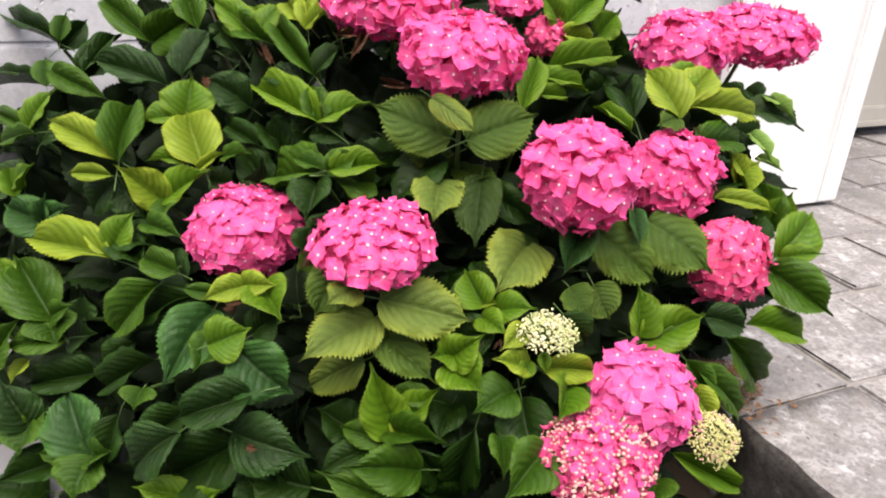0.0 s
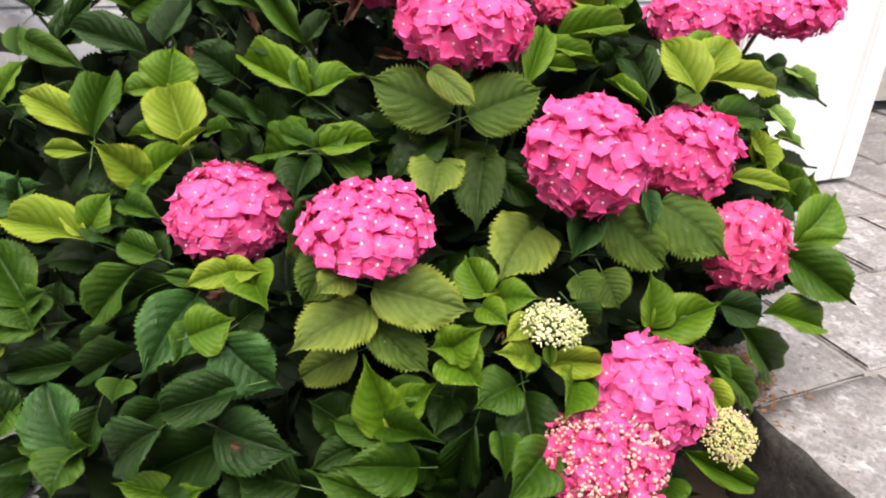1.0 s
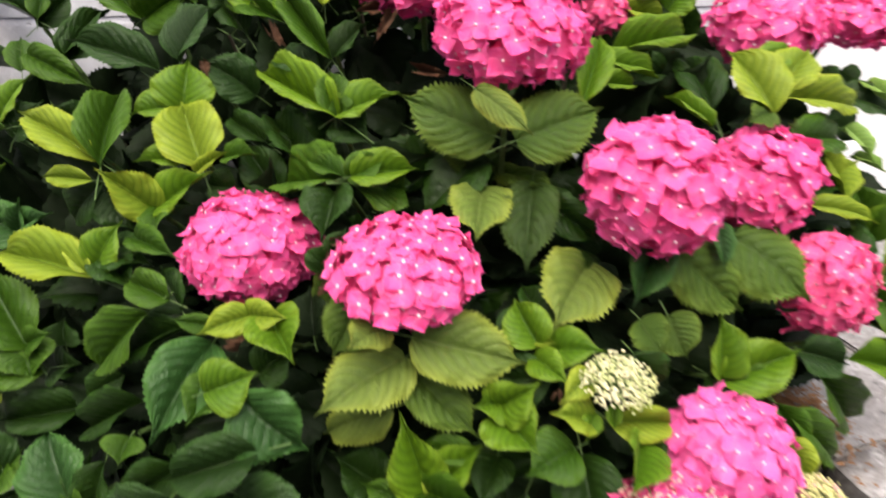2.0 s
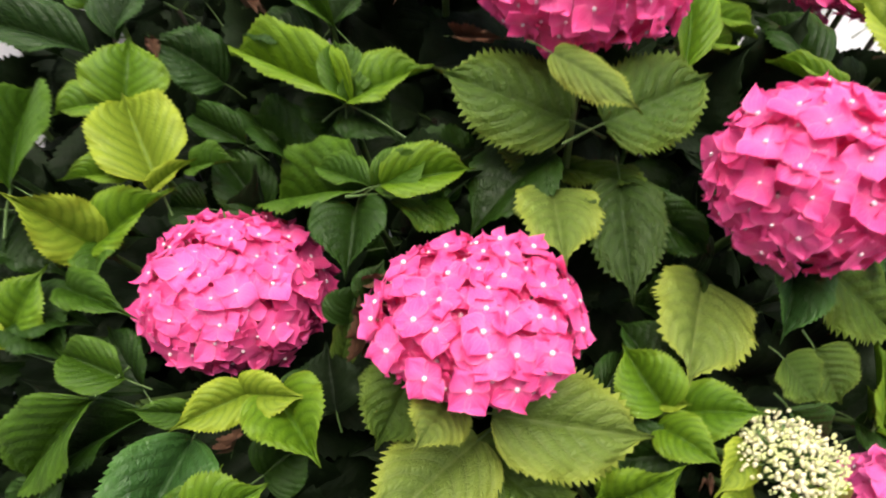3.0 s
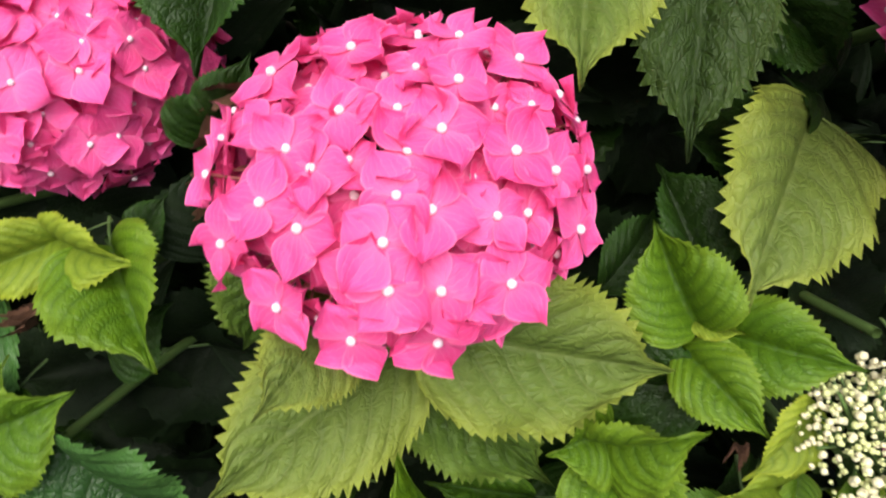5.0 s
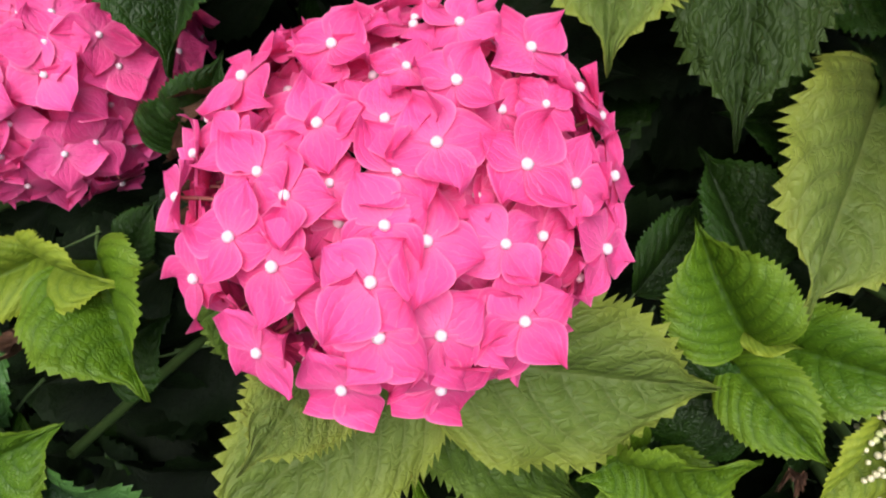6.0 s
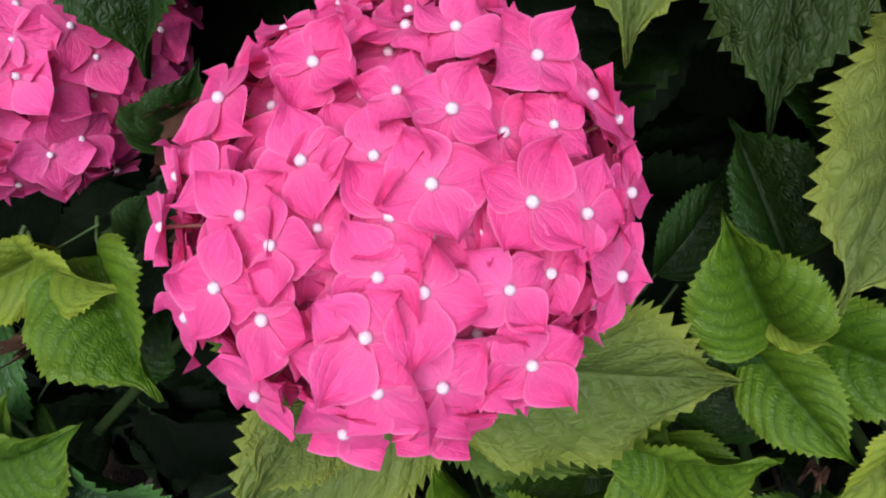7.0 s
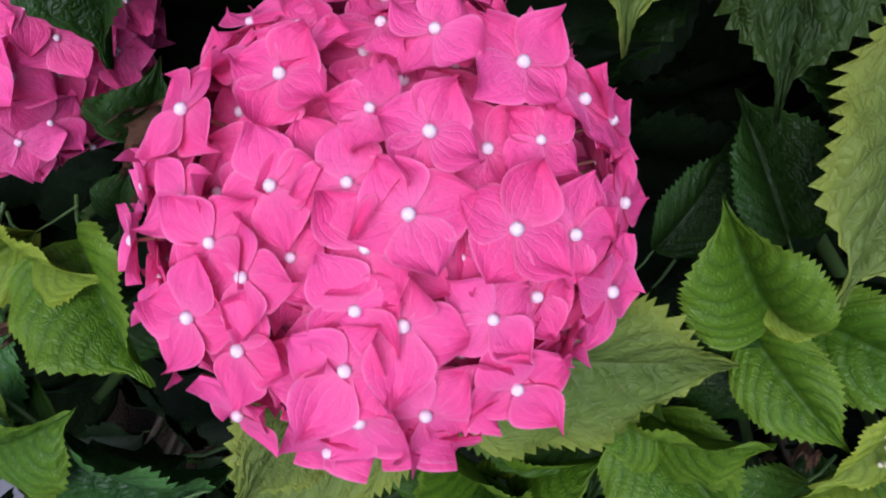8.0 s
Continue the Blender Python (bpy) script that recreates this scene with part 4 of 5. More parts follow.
shoot((-0.087, 0.848, 0.462), [
    (-0.090, 0.828, 0.455, -0.178, 0.745, 0.433, 0.075, 0, 'O'),
    (-0.113, 0.812, 0.507, -0.143, 0.754, 0.512, 0.042, 0, 'O'),
    (-0.094, 0.836, 0.443, -0.001, 0.789, 0.376, 0.063, 0, 'o'),
    (-0.082, 0.819, 0.489, 0.050, 0.823, 0.457, 0.076, 0, 'O'),
    (0.017, 0.874, 0.451, 0.050, 0.925, 0.469, 0.036, 0, 'd'),
    (-0.158, 0.844, 0.500, -0.184, 0.853, 0.467, 0.036, 0, 'o')])
shoot((0.064, 0.983, 0.541), [
    (-0.007, 1.008, 0.591, -0.015, 0.902, 0.567, 0.070, 0, 'O'),
    (0.054, 1.004, 0.601, 0.045, 0.898, 0.530, 0.065, 0, 'q'),
    (0.128, 0.955, 0.519, 0.073, 0.836, 0.492, 0.086, 0, 'O'),
    (0.071, 1.000, 0.578, 0.140, 0.976, 0.535, 0.045, 0, 'd'),
    (0.070, 0.875, 0.470, 0.044, 0.933, 0.496, 0.040, 0, 'd')])
shoot((0.073, 0.847, 0.453), [
    (0.061, 0.840, 0.470, 0.032, 0.880, 0.508, 0.050, -15, 'l'),
    (0.055, 0.836, 0.458, 0.092, 0.786, 0.458, 0.038, 0, 'l'),
    (0.059, 0.844, 0.473, 0.078, 0.831, 0.482, 0.014, 0, 'y'),
    (0.074, 0.846, 0.461, 0.131, 0.812, 0.487, 0.046, 0, 'l'),
    (0.114, 0.810, 0.461, 0.079, 0.773, 0.443, 0.032, 0, 'y')])
shoot((0.012, 0.815, 0.380), [
    (0.024, 0.809, 0.414, -0.012, 0.788, 0.420, 0.047, 0, 'l'),
    (0.013, 0.808, 0.407, 0.061, 0.789, 0.461, 0.054, 0, 'l'),
    (0.020, 0.805, 0.398, 0.062, 0.753, 0.389, 0.063, 0, 'l'),
    (-0.008, 0.792, 0.348, -0.075, 0.793, 0.357, 0.032, 0, 'm')])
shoot((-0.191, 0.906, 0.501), [
    (-0.179, 0.879, 0.552, -0.162, 0.893, 0.583, 0.030, 0, 'd'),
    (-0.203, 0.909, 0.473, -0.183, 0.896, 0.541, 0.025, 0, 'o')])
dry_leaf((-0.137, 1.113, 0.779), (-0.154, 1.070, 0.747), 0.013)
dry_leaf((-0.180, 1.115, 0.783), (-0.131, 1.140, 0.785), 0.015)
dry_leaf((-0.094, 1.086, 0.717), (-0.047, 1.058, 0.719), 0.013)
dry_leaf((-0.307, 1.179, 0.729), (-0.279, 1.144, 0.726), 0.013)
dry_leaf((-0.406, 1.166, 0.700), (-0.398, 1.156, 0.677), 0.014)
dry_leaf((-0.242, 0.706, 0.328), (-0.226, 0.705, 0.324), 0.010)
dry_leaf((-0.176, 0.885, 0.508), (-0.179, 0.885, 0.566), 0.013)
dry_leaf((-0.179, 0.885, 0.566), (-0.150, 0.884, 0.572), 0.010)
dry_leaf((0.080, 0.793, 0.442), (0.081, 0.787, 0.455), 0.009)
dry_leaf((-0.280, 0.826, 0.453), (-0.267, 0.829, 0.477), 0.009)
flower_head((-0.296, 0.961, 0.517), 0.0845, 0.0690, (0.00, -0.45, 0.85), 'open', 0.033)
flower_head((0.184, 0.924, 0.637), 0.0825, 0.0790, (-0.15, -0.65, 0.70), 'open', 0.041)
flower_head((0.350, 1.044, 0.602), 0.0739, 0.0753, (0.35, -0.50, 0.75), 'open', 0.039)
flower_head((0.443, 0.996, 0.482), 0.0673, 0.0686, (0.55, -0.55, 0.60), 'reddening', 0.036)
flower_head((0.276, 0.795, 0.361), 0.0763, 0.0763, (0.15, -0.60, 0.75), 'mauve', 0.038)
flower_head((0.206, 0.708, 0.329), 0.0778, 0.0624, (-0.10, -0.60, 0.80), 'opening', 0.034)
flower_head((0.014, 1.065, 0.771), 0.0971, 0.0613, (0.00, -0.45, 0.85), 'open', 0.039)
flower_head((-0.100, 1.178, 0.825), 0.1014, 0.0559, (0.00, -0.45, 0.85), 'open')
flower_head((0.161, 1.244, 0.777), 0.0357, 0.0357, (0.00, -0.45, 0.85), 'reddening', 0.028)
flower_head((0.107, 1.267, 0.826), 0.0435, 0.0240, (0.00, -0.45, 0.85), 'open', 0.030)
flower_head((0.424, 1.315, 0.757), 0.0900, 0.0640, (-0.10, -0.35, 0.90), 'open', 0.036)
flower_head((0.588, 1.416, 0.767), 0.1122, 0.0600, (0.30, -0.25, 0.90), 'open', 0.036)
flower_head((0.139, 0.790, 0.462), 0.0370, 0.0150, (0.25, -0.08, 0.97), 'bud')
flower_head((0.373, 0.766, 0.320), 0.0332, 0.0339, (0.40, -0.40, 0.75), 'green bud')
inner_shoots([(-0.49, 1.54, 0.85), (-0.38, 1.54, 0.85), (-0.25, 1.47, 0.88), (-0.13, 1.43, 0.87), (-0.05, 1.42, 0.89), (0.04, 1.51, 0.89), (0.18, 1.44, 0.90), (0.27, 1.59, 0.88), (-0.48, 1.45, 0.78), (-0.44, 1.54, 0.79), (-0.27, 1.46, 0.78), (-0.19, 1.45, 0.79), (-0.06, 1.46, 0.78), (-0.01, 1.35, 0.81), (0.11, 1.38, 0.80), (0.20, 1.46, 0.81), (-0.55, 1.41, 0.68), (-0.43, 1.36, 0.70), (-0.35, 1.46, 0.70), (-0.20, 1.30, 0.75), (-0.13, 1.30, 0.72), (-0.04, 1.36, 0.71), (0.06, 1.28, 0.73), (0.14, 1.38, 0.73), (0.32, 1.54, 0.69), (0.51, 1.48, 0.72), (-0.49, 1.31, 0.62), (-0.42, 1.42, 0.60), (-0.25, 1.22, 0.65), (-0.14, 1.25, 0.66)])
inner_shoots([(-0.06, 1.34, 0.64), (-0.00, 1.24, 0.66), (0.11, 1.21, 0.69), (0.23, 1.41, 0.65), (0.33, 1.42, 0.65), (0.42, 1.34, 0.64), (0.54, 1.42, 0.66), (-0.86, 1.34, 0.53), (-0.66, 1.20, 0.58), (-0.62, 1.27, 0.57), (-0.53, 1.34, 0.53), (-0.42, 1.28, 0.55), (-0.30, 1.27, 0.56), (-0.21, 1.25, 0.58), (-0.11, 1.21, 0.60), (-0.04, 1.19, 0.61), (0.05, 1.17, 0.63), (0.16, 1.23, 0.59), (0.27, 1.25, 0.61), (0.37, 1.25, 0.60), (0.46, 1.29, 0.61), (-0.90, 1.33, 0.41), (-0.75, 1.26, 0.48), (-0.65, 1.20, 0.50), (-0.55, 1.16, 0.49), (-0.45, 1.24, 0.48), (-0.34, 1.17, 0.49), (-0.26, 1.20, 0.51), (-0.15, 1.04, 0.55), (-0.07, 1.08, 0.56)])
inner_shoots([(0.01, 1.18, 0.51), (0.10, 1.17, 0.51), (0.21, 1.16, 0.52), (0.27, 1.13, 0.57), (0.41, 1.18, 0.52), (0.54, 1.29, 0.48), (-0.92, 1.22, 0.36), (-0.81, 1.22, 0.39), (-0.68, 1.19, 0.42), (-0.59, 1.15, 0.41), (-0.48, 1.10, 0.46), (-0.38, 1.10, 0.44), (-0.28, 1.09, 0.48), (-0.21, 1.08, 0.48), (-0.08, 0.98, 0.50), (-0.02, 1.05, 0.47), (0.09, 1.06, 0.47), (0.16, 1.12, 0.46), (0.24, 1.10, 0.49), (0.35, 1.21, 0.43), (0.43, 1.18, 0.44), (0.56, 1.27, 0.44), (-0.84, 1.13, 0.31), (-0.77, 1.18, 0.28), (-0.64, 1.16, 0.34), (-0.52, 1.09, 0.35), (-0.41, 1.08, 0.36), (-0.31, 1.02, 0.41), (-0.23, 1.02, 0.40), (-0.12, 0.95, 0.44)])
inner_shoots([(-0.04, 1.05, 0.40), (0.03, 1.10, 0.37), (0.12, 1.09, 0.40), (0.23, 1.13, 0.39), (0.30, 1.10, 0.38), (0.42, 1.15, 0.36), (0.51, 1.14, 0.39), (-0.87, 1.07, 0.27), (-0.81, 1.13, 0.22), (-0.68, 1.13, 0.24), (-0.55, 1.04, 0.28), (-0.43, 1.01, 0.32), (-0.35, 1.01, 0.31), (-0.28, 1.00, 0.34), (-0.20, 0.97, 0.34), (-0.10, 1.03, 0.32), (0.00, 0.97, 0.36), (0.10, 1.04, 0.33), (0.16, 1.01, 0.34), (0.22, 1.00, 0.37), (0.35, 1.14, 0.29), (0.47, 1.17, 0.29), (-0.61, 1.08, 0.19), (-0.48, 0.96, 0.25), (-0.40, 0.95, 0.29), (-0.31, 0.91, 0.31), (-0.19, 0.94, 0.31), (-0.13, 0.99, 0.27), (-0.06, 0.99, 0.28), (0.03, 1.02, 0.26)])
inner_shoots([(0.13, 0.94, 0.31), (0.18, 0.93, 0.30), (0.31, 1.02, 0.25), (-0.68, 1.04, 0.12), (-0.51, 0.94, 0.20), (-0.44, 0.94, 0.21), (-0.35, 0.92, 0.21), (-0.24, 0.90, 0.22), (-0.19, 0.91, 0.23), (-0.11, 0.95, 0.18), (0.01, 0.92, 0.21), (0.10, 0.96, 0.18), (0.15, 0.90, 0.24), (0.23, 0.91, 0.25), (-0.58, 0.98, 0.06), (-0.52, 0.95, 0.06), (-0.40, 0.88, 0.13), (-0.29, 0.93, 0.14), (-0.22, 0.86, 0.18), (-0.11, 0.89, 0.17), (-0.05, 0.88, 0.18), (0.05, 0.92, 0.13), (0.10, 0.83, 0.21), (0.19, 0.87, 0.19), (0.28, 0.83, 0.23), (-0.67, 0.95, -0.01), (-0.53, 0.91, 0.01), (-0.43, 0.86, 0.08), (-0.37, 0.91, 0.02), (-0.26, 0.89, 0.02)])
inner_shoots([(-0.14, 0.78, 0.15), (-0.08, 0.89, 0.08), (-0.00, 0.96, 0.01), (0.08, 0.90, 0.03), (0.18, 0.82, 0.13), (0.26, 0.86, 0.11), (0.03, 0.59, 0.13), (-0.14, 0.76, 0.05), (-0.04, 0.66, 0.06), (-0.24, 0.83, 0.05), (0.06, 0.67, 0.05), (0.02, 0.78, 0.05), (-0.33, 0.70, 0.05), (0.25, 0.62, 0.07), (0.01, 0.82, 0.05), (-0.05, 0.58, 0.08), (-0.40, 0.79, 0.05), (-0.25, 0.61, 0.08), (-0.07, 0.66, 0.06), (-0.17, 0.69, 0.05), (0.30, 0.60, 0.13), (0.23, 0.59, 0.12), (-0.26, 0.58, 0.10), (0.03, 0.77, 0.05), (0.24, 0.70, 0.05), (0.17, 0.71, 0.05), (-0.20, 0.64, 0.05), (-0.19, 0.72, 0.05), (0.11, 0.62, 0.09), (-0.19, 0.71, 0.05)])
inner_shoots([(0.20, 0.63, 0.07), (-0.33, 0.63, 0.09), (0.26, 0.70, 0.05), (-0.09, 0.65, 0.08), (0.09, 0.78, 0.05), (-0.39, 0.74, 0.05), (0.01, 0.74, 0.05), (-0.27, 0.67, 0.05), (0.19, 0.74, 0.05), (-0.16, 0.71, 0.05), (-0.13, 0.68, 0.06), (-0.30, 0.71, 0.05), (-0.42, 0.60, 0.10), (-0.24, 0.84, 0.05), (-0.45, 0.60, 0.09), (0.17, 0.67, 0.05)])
# the head that the camera closes in on
near_centre, near_size = Vector((-0.0933, 0.8529, 0.555)), Vector((0.0812, 0.0785, 0.0480))
near_turn = pose(0, 0, 0, 15.2).to_3x3()
near_head = head_base(near_centre, 0.06, (0, -0.26, 0.96))
taken = []


def near_floret(d, mm, spin, lift, lean):
    n = (near_turn @ Vector([d[i] / near_size[i] for i in range(3)])).normalized()
    n = (n + near_turn @ Vector((0, 0, 0.2 if d.z > 0.1 else 0.0))).normalized()
    p = near_centre + near_turn @ Vector([d[i] * near_size[i] * lift for i in range(3)]) - n * 0.002
    n = (n + Vector((rng.uniform(-1, 1), rng.uniform(-1, 1), rng.uniform(-1, 1))) * lean).normalized()
    part("floret", FLORET["near"][rng.randrange(18)], near_head, stand(p, n, mm * 0.001, spin))


for az, el, reach, mm, spin in NEAR_FLORETS_A + NEAR_FLORETS_B + NEAR_FLORETS_C:
    a, e = radians(az), radians(el)
    d = Vector((math.sin(a) * math.cos(e), -math.cos(a) * math.cos(e), math.sin(e)))
    taken.append(d)
    near_floret(d, mm * 1.08, spin, (reach + (4 if mm > 30 else 0)) * 0.01, 0.15)
for d in cap(330, -0.55):
    d = (d + Vector((rng.uniform(-1, 1), rng.uniform(-1, 1), rng.uniform(-1, 1))) * 0.06).normalized()
    if min((d - q).length for q in taken) < (0.24 if d.z > 0.3 else 0.19):
        continue
    taken.append(d)
    near_floret(d, rng.uniform(27, 32), rng.uniform(0, 90), rng.uniform(0.84, 0.90) if d.z > 0.3 else rng.uniform(0.90, 0.97), 0.2)
for d in cap(70, -0.4):
    near_floret(d, 31, rng.uniform(0, 90), 0.74, 0.25)

# ---- setting ----


def stone_material(name, light, dark, stain):
    m, nt, bsdf = material(name, 0.85)
    rnd = nt.nodes.new("ShaderNodeObjectInfo").outputs["Random"]
    broad = noise_tex(nt, 4.5, 6, 0.65)
    grain = noise_tex(nt, 60, 5, 0.7)
    pits = ramp(nt, noise_tex(nt, 52, 3, 0.6), [(0.27, (0, 0, 0)), (0.35, (1, 1, 1))])
    col = mixc(nt, ramp(nt, broad, [(0.32, (0, 0, 0)), (0.68, (1, 1, 1))]), dark, light)
    col = mixc(nt, mathn(nt, "MULTIPLY", rnd, 0.45), col, dark)
    blot = ramp(nt, noise_tex(nt, 22, 7, 0.72), [(0.42, (0, 0, 0)), (0.60, (1, 1, 1))])
    col = mixc(nt, mathn(nt, "MULTIPLY", blot, 0.68), col, dark)
    col = mixc(nt, ramp(nt, noise_tex(nt, 11, 5, 0.7), [(0.52, (0, 0, 0)), (0.70, (0.6, 0.6, 0.6))]), col, stain)
    col = mixc(nt, mathn(nt, "MULTIPLY", grain, 0.5), col, [c * 0.55 for c in light])
    col = mixc(nt, mathn(nt, "MULTIPLY", mathn(nt, "SUBTRACT", 1.0, pits), 0.6), col, [c * 0.4 for c in dark])
    speck = ramp(nt, noise_tex(nt, 95, 5, 0.75), [(0.46, (0, 0, 0)), (0.58, (1, 1, 1))])
    col = mixc(nt, mathn(nt, "MULTIPLY", speck, 0.6), col, [c * 1.2 for c in dark])
    lichen = ramp(nt, noise_tex(nt, 16, 8, 0.78), [(0.56, (0, 0, 0)), (0.66, (1, 1, 1))])
    col = mixc(nt, mathn(nt, "MULTIPLY", lichen, 0.55), col, [min(0.8, c * 1.25) for c in light])
    nt.links.new(col, bsdf.inputs["Base Color"])
    bump(nt, bsdf, mathn(nt, "ADD", mathn(nt, "MULTIPLY", pits, 0.6), mathn(nt, "ADD", broad, mathn(nt, "MULTIPLY", grain, 0.4))), 0.9, 0.006)
    bsdf.inputs["Specular IOR Level"].default_value = 0.2
    return m


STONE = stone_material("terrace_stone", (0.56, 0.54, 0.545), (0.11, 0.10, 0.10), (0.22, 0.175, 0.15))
# kerb sides: dirty stone, darkened further for the shade on upright faces
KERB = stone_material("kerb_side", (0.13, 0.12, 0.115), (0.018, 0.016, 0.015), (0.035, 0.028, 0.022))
SOIL = plain_material("soil", (0.045, 0.032, 0.022), (0.02, 0.015, 0.012), 25, 0.95, 1.0, 0.01, 0.1)
PAVE = plain_material("pavement", (0.20, 0.195, 0.21), (0.12, 0.12, 0.125), 6, 0.9, 0.5, 0.004, 0.2)
RENDERED = stone_material("painted_wall", (0.70, 0.70, 0.76), (0.44, 0.435, 0.47), (0.42, 0.40, 0.41))
WHITE = plain_material("white_paint", (0.76, 0.76, 0.77), (0.72, 0.72, 0.73), 3, 0.4, 0.05, 0.001)
BEIGE = plain_material("beige_paint", (0.42, 0.40, 0.37), (0.36, 0.34, 0.31), 4, 0.5, 0.1, 0.001)
DARK = plain_material("gap_shade", (0.02, 0.018, 0.016), (0.012, 0.01, 0.01), 8, 0.9)


def box_mesh(name, lo, hi, mat, bevel=0.004, jitter=0.0, seed=0, side=None):
    r2 = random.Random(seed)
    bm = bmesh.new()
    bmesh.ops.create_cube(bm, size=1.0)
    for p in bm.verts:
        for i in range(3):
            p.co[i] = lo[i] + (p.co[i] + 0.5) * (hi[i] - lo[i])
    if bevel:
        bmesh.ops.bevel(bm, geom=bm.edges[:], offset=bevel, segments=2, affect="EDGES")
    if jitter:
        for p in bm.verts:
            p.co += Vector((r2.uniform(-1, 1), r2.uniform(-1, 1), r2.uniform(-1, 1) * 0.4)) * jitter
    bm.normal_update()
    if side is not None:
        for f in bm.faces:
            f.material_index = 0 if f.normal.z > 0.5 else 1
    me = bpy.data.meshes.new(name)
    bm.to_mesh(me)
    bm.free()
    me.materials.append(mat)
    if side is not None:
        me.materials.append(side)
    return me


def sheet(name, x0, x1, y0, y1, z, step, mat, height=None):
    nx, ny = max(2, int((x1 - x0) / step) + 1), max(2, int((y1 - y0) / step) + 1)
    verts = []
    for j in range(ny):
        for i in range(nx):
            x, y = x0 + (x1 - x0) * i / (nx - 1), y0 + (y1 - y0) * j / (ny - 1)
            verts.append((x, y, z + (height(x, y) if height else 0)))
    return mesh_of(name, verts, grid_faces(ny, nx), [mat])


ground = tagged(new("ground", mesh_of("ground", [(-400, -400, -0.02), (400, -400, -0.02), (400, 400, -0.02), (-400, 400, -0.02)], [(0, 1, 2, 3)], [PAVE])), "grey stone pavement", "ground", kind="structure")
bed = tagged(new("soil_bed", sheet("soil_bed", -0.56, 0.62, 0.46, 1.75, -0.012, 0.03, SOIL, lambda x, y: 0.03 * noise.noise(Vector((x * 9, y * 9, 0))) + 0.03)), "dark garden soil under the bush", "soil", kind="structure")

# terrace, turned with the house
TERRACE = Matrix.Translation((0.51, 0.978, 0.2)) @ pose(0, 0, 0, 0, 0, 23)
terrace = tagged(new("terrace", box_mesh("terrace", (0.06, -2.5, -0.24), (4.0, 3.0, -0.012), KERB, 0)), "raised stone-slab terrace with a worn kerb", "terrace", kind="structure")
terrace.matrix_basis = TERRACE
mortar = new("mortar_bed", box_mesh("mortar_bed", (0.272, -2.45, -0.03), (3.9, 2.9, -0.0075), plain_material("mortar", (0.36, 0.335, 0.325), (0.12, 0.105, 0.095), 14, 0.95, 0.8, 0.004, 0.1), 0))
mortar.parent = terrace
kerb_mortar = new("mortar_bed", box_mesh("mortar_bed", (0.035, -2.38, -0.21), (0.268, 2.0, -0.009), mortar.data.materials[0], 0))
kerb_mortar.parent = terrace
HOUSE = Matrix.Translation((1.205, 2.045, 0.2)) @ pose(0, 0, 0, 0, 0, 20)
wall = tagged(new("wall_north", box_mesh("wall_north", (-5.0, 0.089, -0.3), (0.0, 0.55, 3.2), RENDERED, 0)), "white painted stone house wall", "wall", kind="structure")
wall.matrix_basis = HOUSE
wall_b = tagged(new("wall_north_2", box_mesh("wall_north_2", (1.3, 0.10, -0.3), (6.0, 0.55, 3.2), RENDERED, 0)), "white painted stone house wall", "wall", kind="structure")
wall_b.matrix_basis = HOUSE
lintel = tagged(new("wall_north_3", box_mesh("wall_north_3", (0.0, 0.10, 2.1), (1.3, 0.55, 3.2), RENDERED, 0)), "white painted wall over the doorway", "wall", kind="structure")
lintel.matrix_basis = HOUSE
# the unlit inside of the doorway is painted near black on this wall
back = tagged(new("wall_back", box_mesh("wall_back", (-0.1, 0.9, -0.3), (1.5, 1.0, 3.2), DARK, 0)), "back of the doorway, its shade painted near black", "wall", kind="structure")
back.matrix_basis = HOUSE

# added out of view behind the camera so that light comes mostly from above
blocker = tagged(new("wall_south", box_mesh("wall_south", (-9, -3.0, -0.1), (9, -2.7, 3.2), RENDERED, 0)), "unseen pale wall added behind the camera to block low skylight", "wall", kind="structure")

shutter = tagged(new("door_1"), "white painted panelled door standing open against the wall", "door", kind="structure")
shutter.matrix_basis = HOUSE


def board(name, lo, hi, mat, parent, bevel=0.003):
    ob = new(name, box_mesh(name, lo, hi, mat, bevel))
    ob.parent = parent
    return ob


board("stile", (-0.08, 0.0, 0.012), (0.0, 0.04, 2.1), WHITE, shutter, 0.006)
board("stile", (-0.50, 0.0, 0.012), (-0.42, 0.04, 2.1), WHITE, shutter, 0.006)
board("bottom_rail", (-0.42, 0.001, 0.012), (-0.08, 0.039, 0.17), WHITE, shutter)
board("top_rail", (-0.42, 0.001, 2.0), (-0.08, 0.039, 2.1), WHITE, shutter)
board("panel", (-0.42, 0.02, 0.17), (-0.08, 0.03, 2.0), WHITE, shutter, 0)

inner = tagged(new("door_2"), "beige panelled door set back in the doorway", "door", kind="structure")
inner.matrix_basis = HOUSE
board("panel", (0.0, 0.60, 0.07), (1.3, 0.63, 2.1), BEIGE, inner, 0)
board("bottom_rail", (0.0, 0.585, 0.05), (1.3, 0.64, 0.13), BEIGE, inner, 0.006)
board("moulding", (0.0, 0.57, 0.05), (1.3, 0.585, 0.075), BEIGE, inner, 0.004)

# painted blocks of the house wall beside the bush
block_rng = random.Random(11)
for c in range(-2, 4):
    z0 = 0.50 + c * 0.30
    u = -3.2 + (0.27 if c % 2 else 0)
    while u < -0.02:
        w = min(block_rng.uniform(0.42, 0.62), -0.02 - u)
        if w > 0.1:
            ob = new("wall_block", box_mesh("wall_block", (u + 0.0012, 0.085, z0 + 0.0015), (u + w - 0.0012, 0.12, z0 + 0.2985), RENDERED, 0.005, 0.0015, int(1000 + c * 50 + u * 10)))
            ob.parent = wall
        u += w

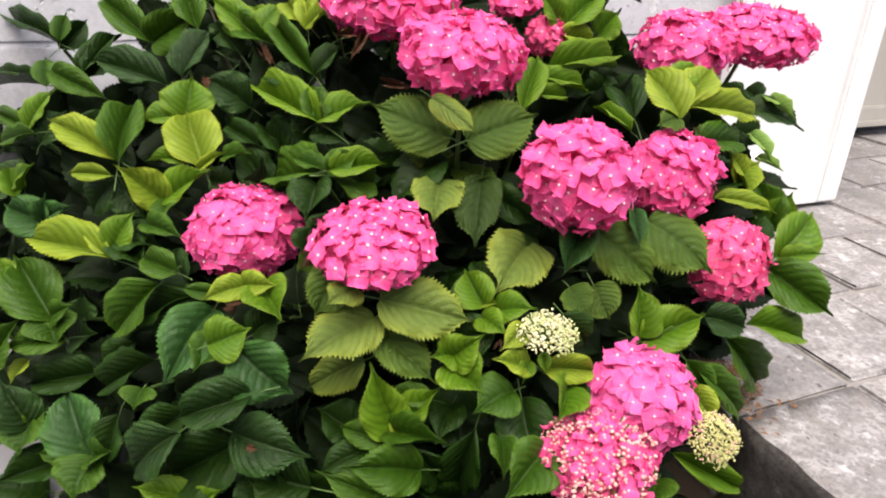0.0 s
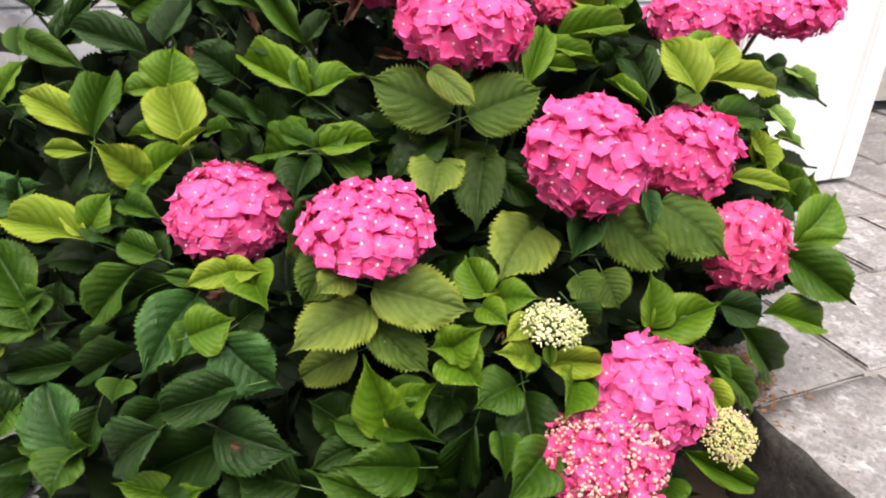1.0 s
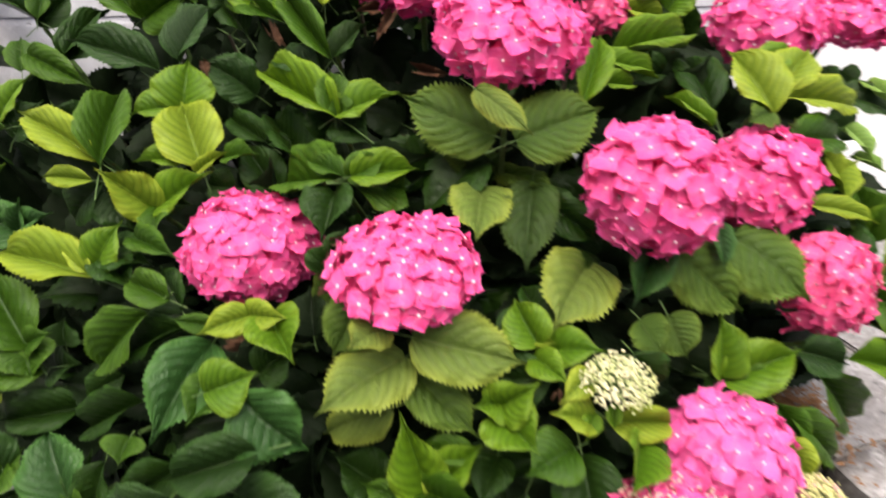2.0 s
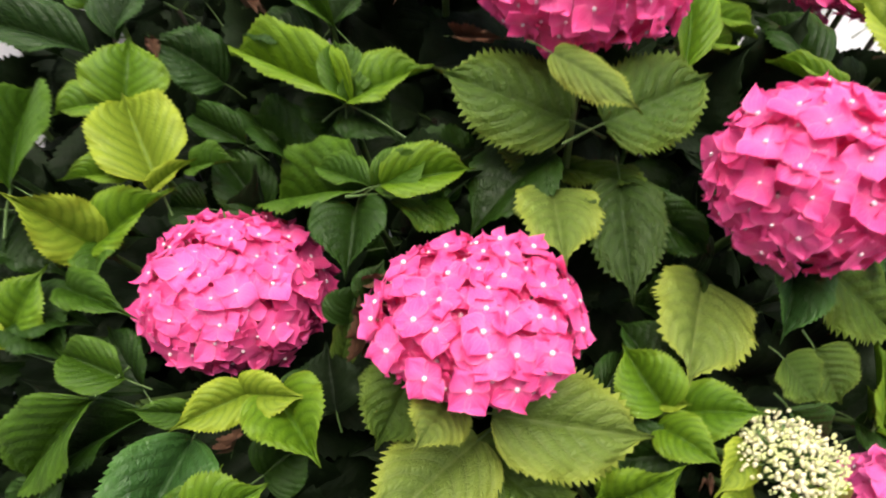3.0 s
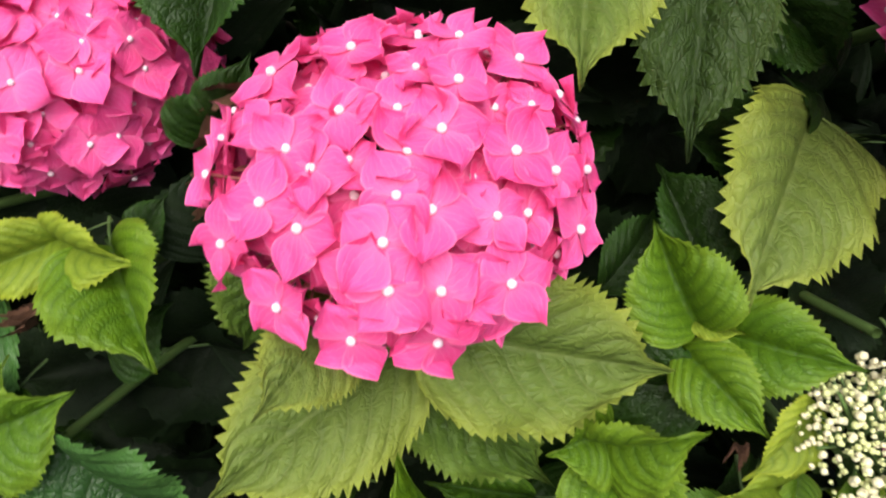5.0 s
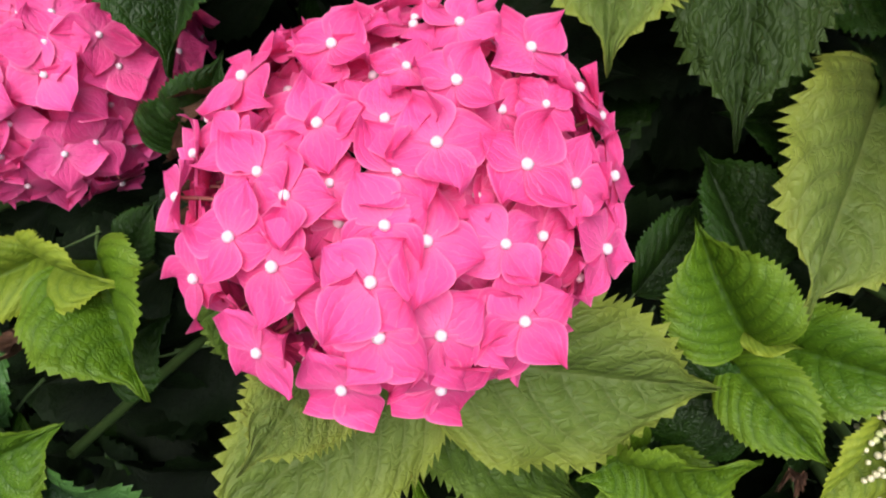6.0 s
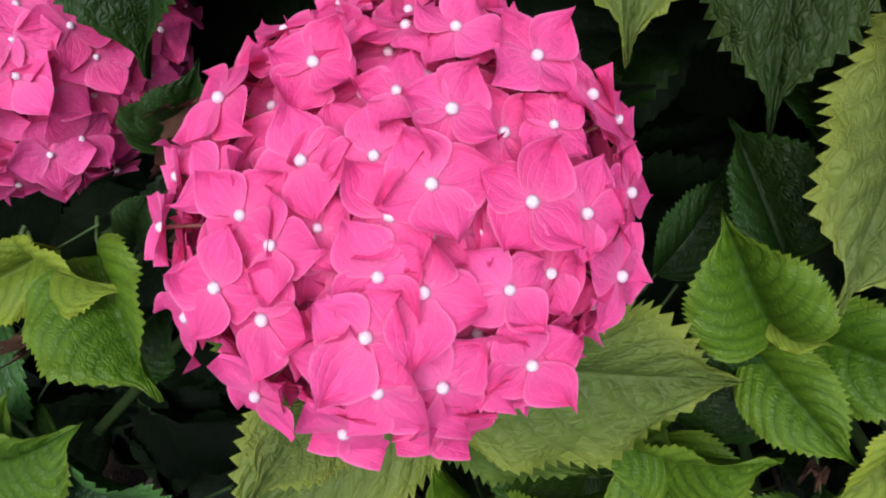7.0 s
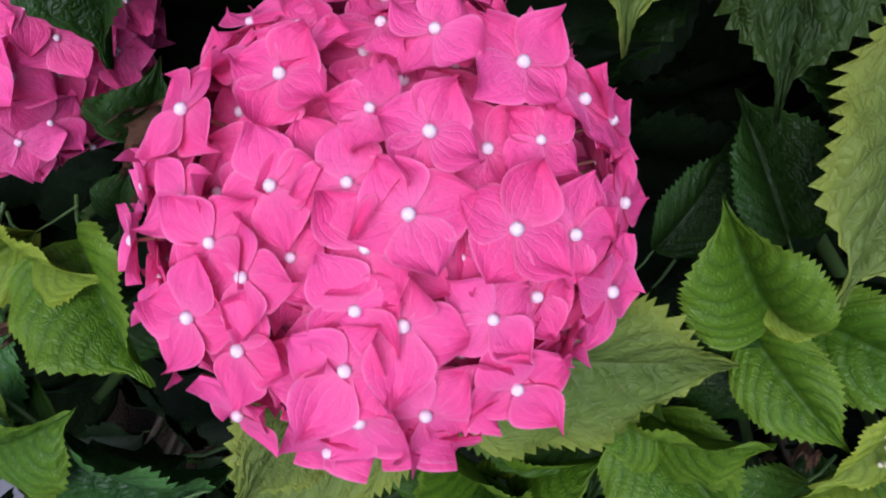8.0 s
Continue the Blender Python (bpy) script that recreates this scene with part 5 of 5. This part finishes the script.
# dry bits of leaf swept against the kerb
litter_rng = random.Random(21)
LITTER = plain_material("leaf_crumbs", (0.26, 0.125, 0.055), (0.10, 0.055, 0.03), 30, 0.85, 0.5, 0.002, 0.1)
verts, faces = [], []
for k in range(1100):
    u, v = abs(litter_rng.gauss(0.03, 0.035)), litter_rng.gauss(0.085, 0.045)
    p = TERRACE @ Vector((u, v, 0.004 + litter_rng.uniform(0, 0.008)))
    a, ln = litter_rng.uniform(0, 6.28), litter_rng.uniform(0.003, 0.0085)
    d, e = Vector((math.cos(a), math.sin(a), litter_rng.uniform(-0.3, 0.3))) * ln, Vector((-math.sin(a), math.cos(a), litter_rng.uniform(-0.5, 0.5))) * ln * 0.35
    n = len(verts)
    verts += [tuple(p - d), tuple(p - e + Vector((0, 0, 0.002))), tuple(p + d), tuple(p + e + Vector((0, 0, 0.003)))]
    faces.append((n, n + 1, n + 2, n + 3))
tagged(new("leaf_litter", mesh_of("leaf_litter", verts, faces, [LITTER])), "dry brown leaf litter on the stone kerb", "litter", kind="stuff")

# terrace slabs, the kerb stones rough and deep
def kerb_stone(lo, hi, seed):
    bm = bmesh.new()
    bmesh.ops.create_cube(bm, size=1.0)
    bmesh.ops.subdivide_edges(bm, edges=bm.edges[:], cuts=9, use_grid_fill=True)
    for p in bm.verts:
        q = [abs(c) > 0.499 for c in p.co]
        for i in range(3):
            p.co[i] = lo[i] + (p.co[i] + 0.5) * (hi[i] - lo[i])
        w = Vector((noise.noise(p.co * 14 + Vector((seed, 0, 0))), noise.noise(p.co * 14 + Vector((0, seed, 5))), 0.5 * noise.noise(p.co * 11 + Vector((seed, 3, 0)))))
        p.co += w * (0.011 if p.co.x < lo[0] + 0.02 else 0.004)
        if sum(q) > 1 and p.co.z > lo[2] + 0.05:
            front = p.co.x < lo[0] + 0.05
            p.co.z -= 0.008 if front else 0.002
            p.co.x += 0.007 if front else 0.0
    bm.normal_update()
    # only upward faces keep the light stone, the rest get the darkened one
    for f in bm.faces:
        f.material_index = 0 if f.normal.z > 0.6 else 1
        f.smooth = True
    me = bpy.data.meshes.new("slab")
    bm.to_mesh(me)
    bm.free()
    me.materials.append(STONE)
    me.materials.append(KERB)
    return me


slab_rng = random.Random(3)
rows_v = [-2.4, -1.9, -1.45, -1.0, -0.52, 0.0, 0.27, 0.52, 0.80, 1.05, 1.35, 1.65, 2.0]
for r in range(len(rows_v) - 1):
    u = 0.0
    while u < 3.4:
        w = 0.28 if u == 0 else slab_rng.uniform(0.22, 0.42)
        dz = slab_rng.uniform(-0.004, 0.004)
        gap = slab_rng.uniform(0.003, 0.006)
        lo, hi = (u + gap, rows_v[r] + gap, (-0.215 if u == 0 else -0.06) + dz), (u + w - gap, rows_v[r + 1] - gap, dz)
        if u == 0:
            data = kerb_stone(lo, hi, r * 7.3)
        else:
            data = box_mesh("slab", lo, hi, STONE, 0.005, 0.003, r * 40 + int(u * 100))
        ob = new("slab", data)
        ob.parent = terrace
        u += w
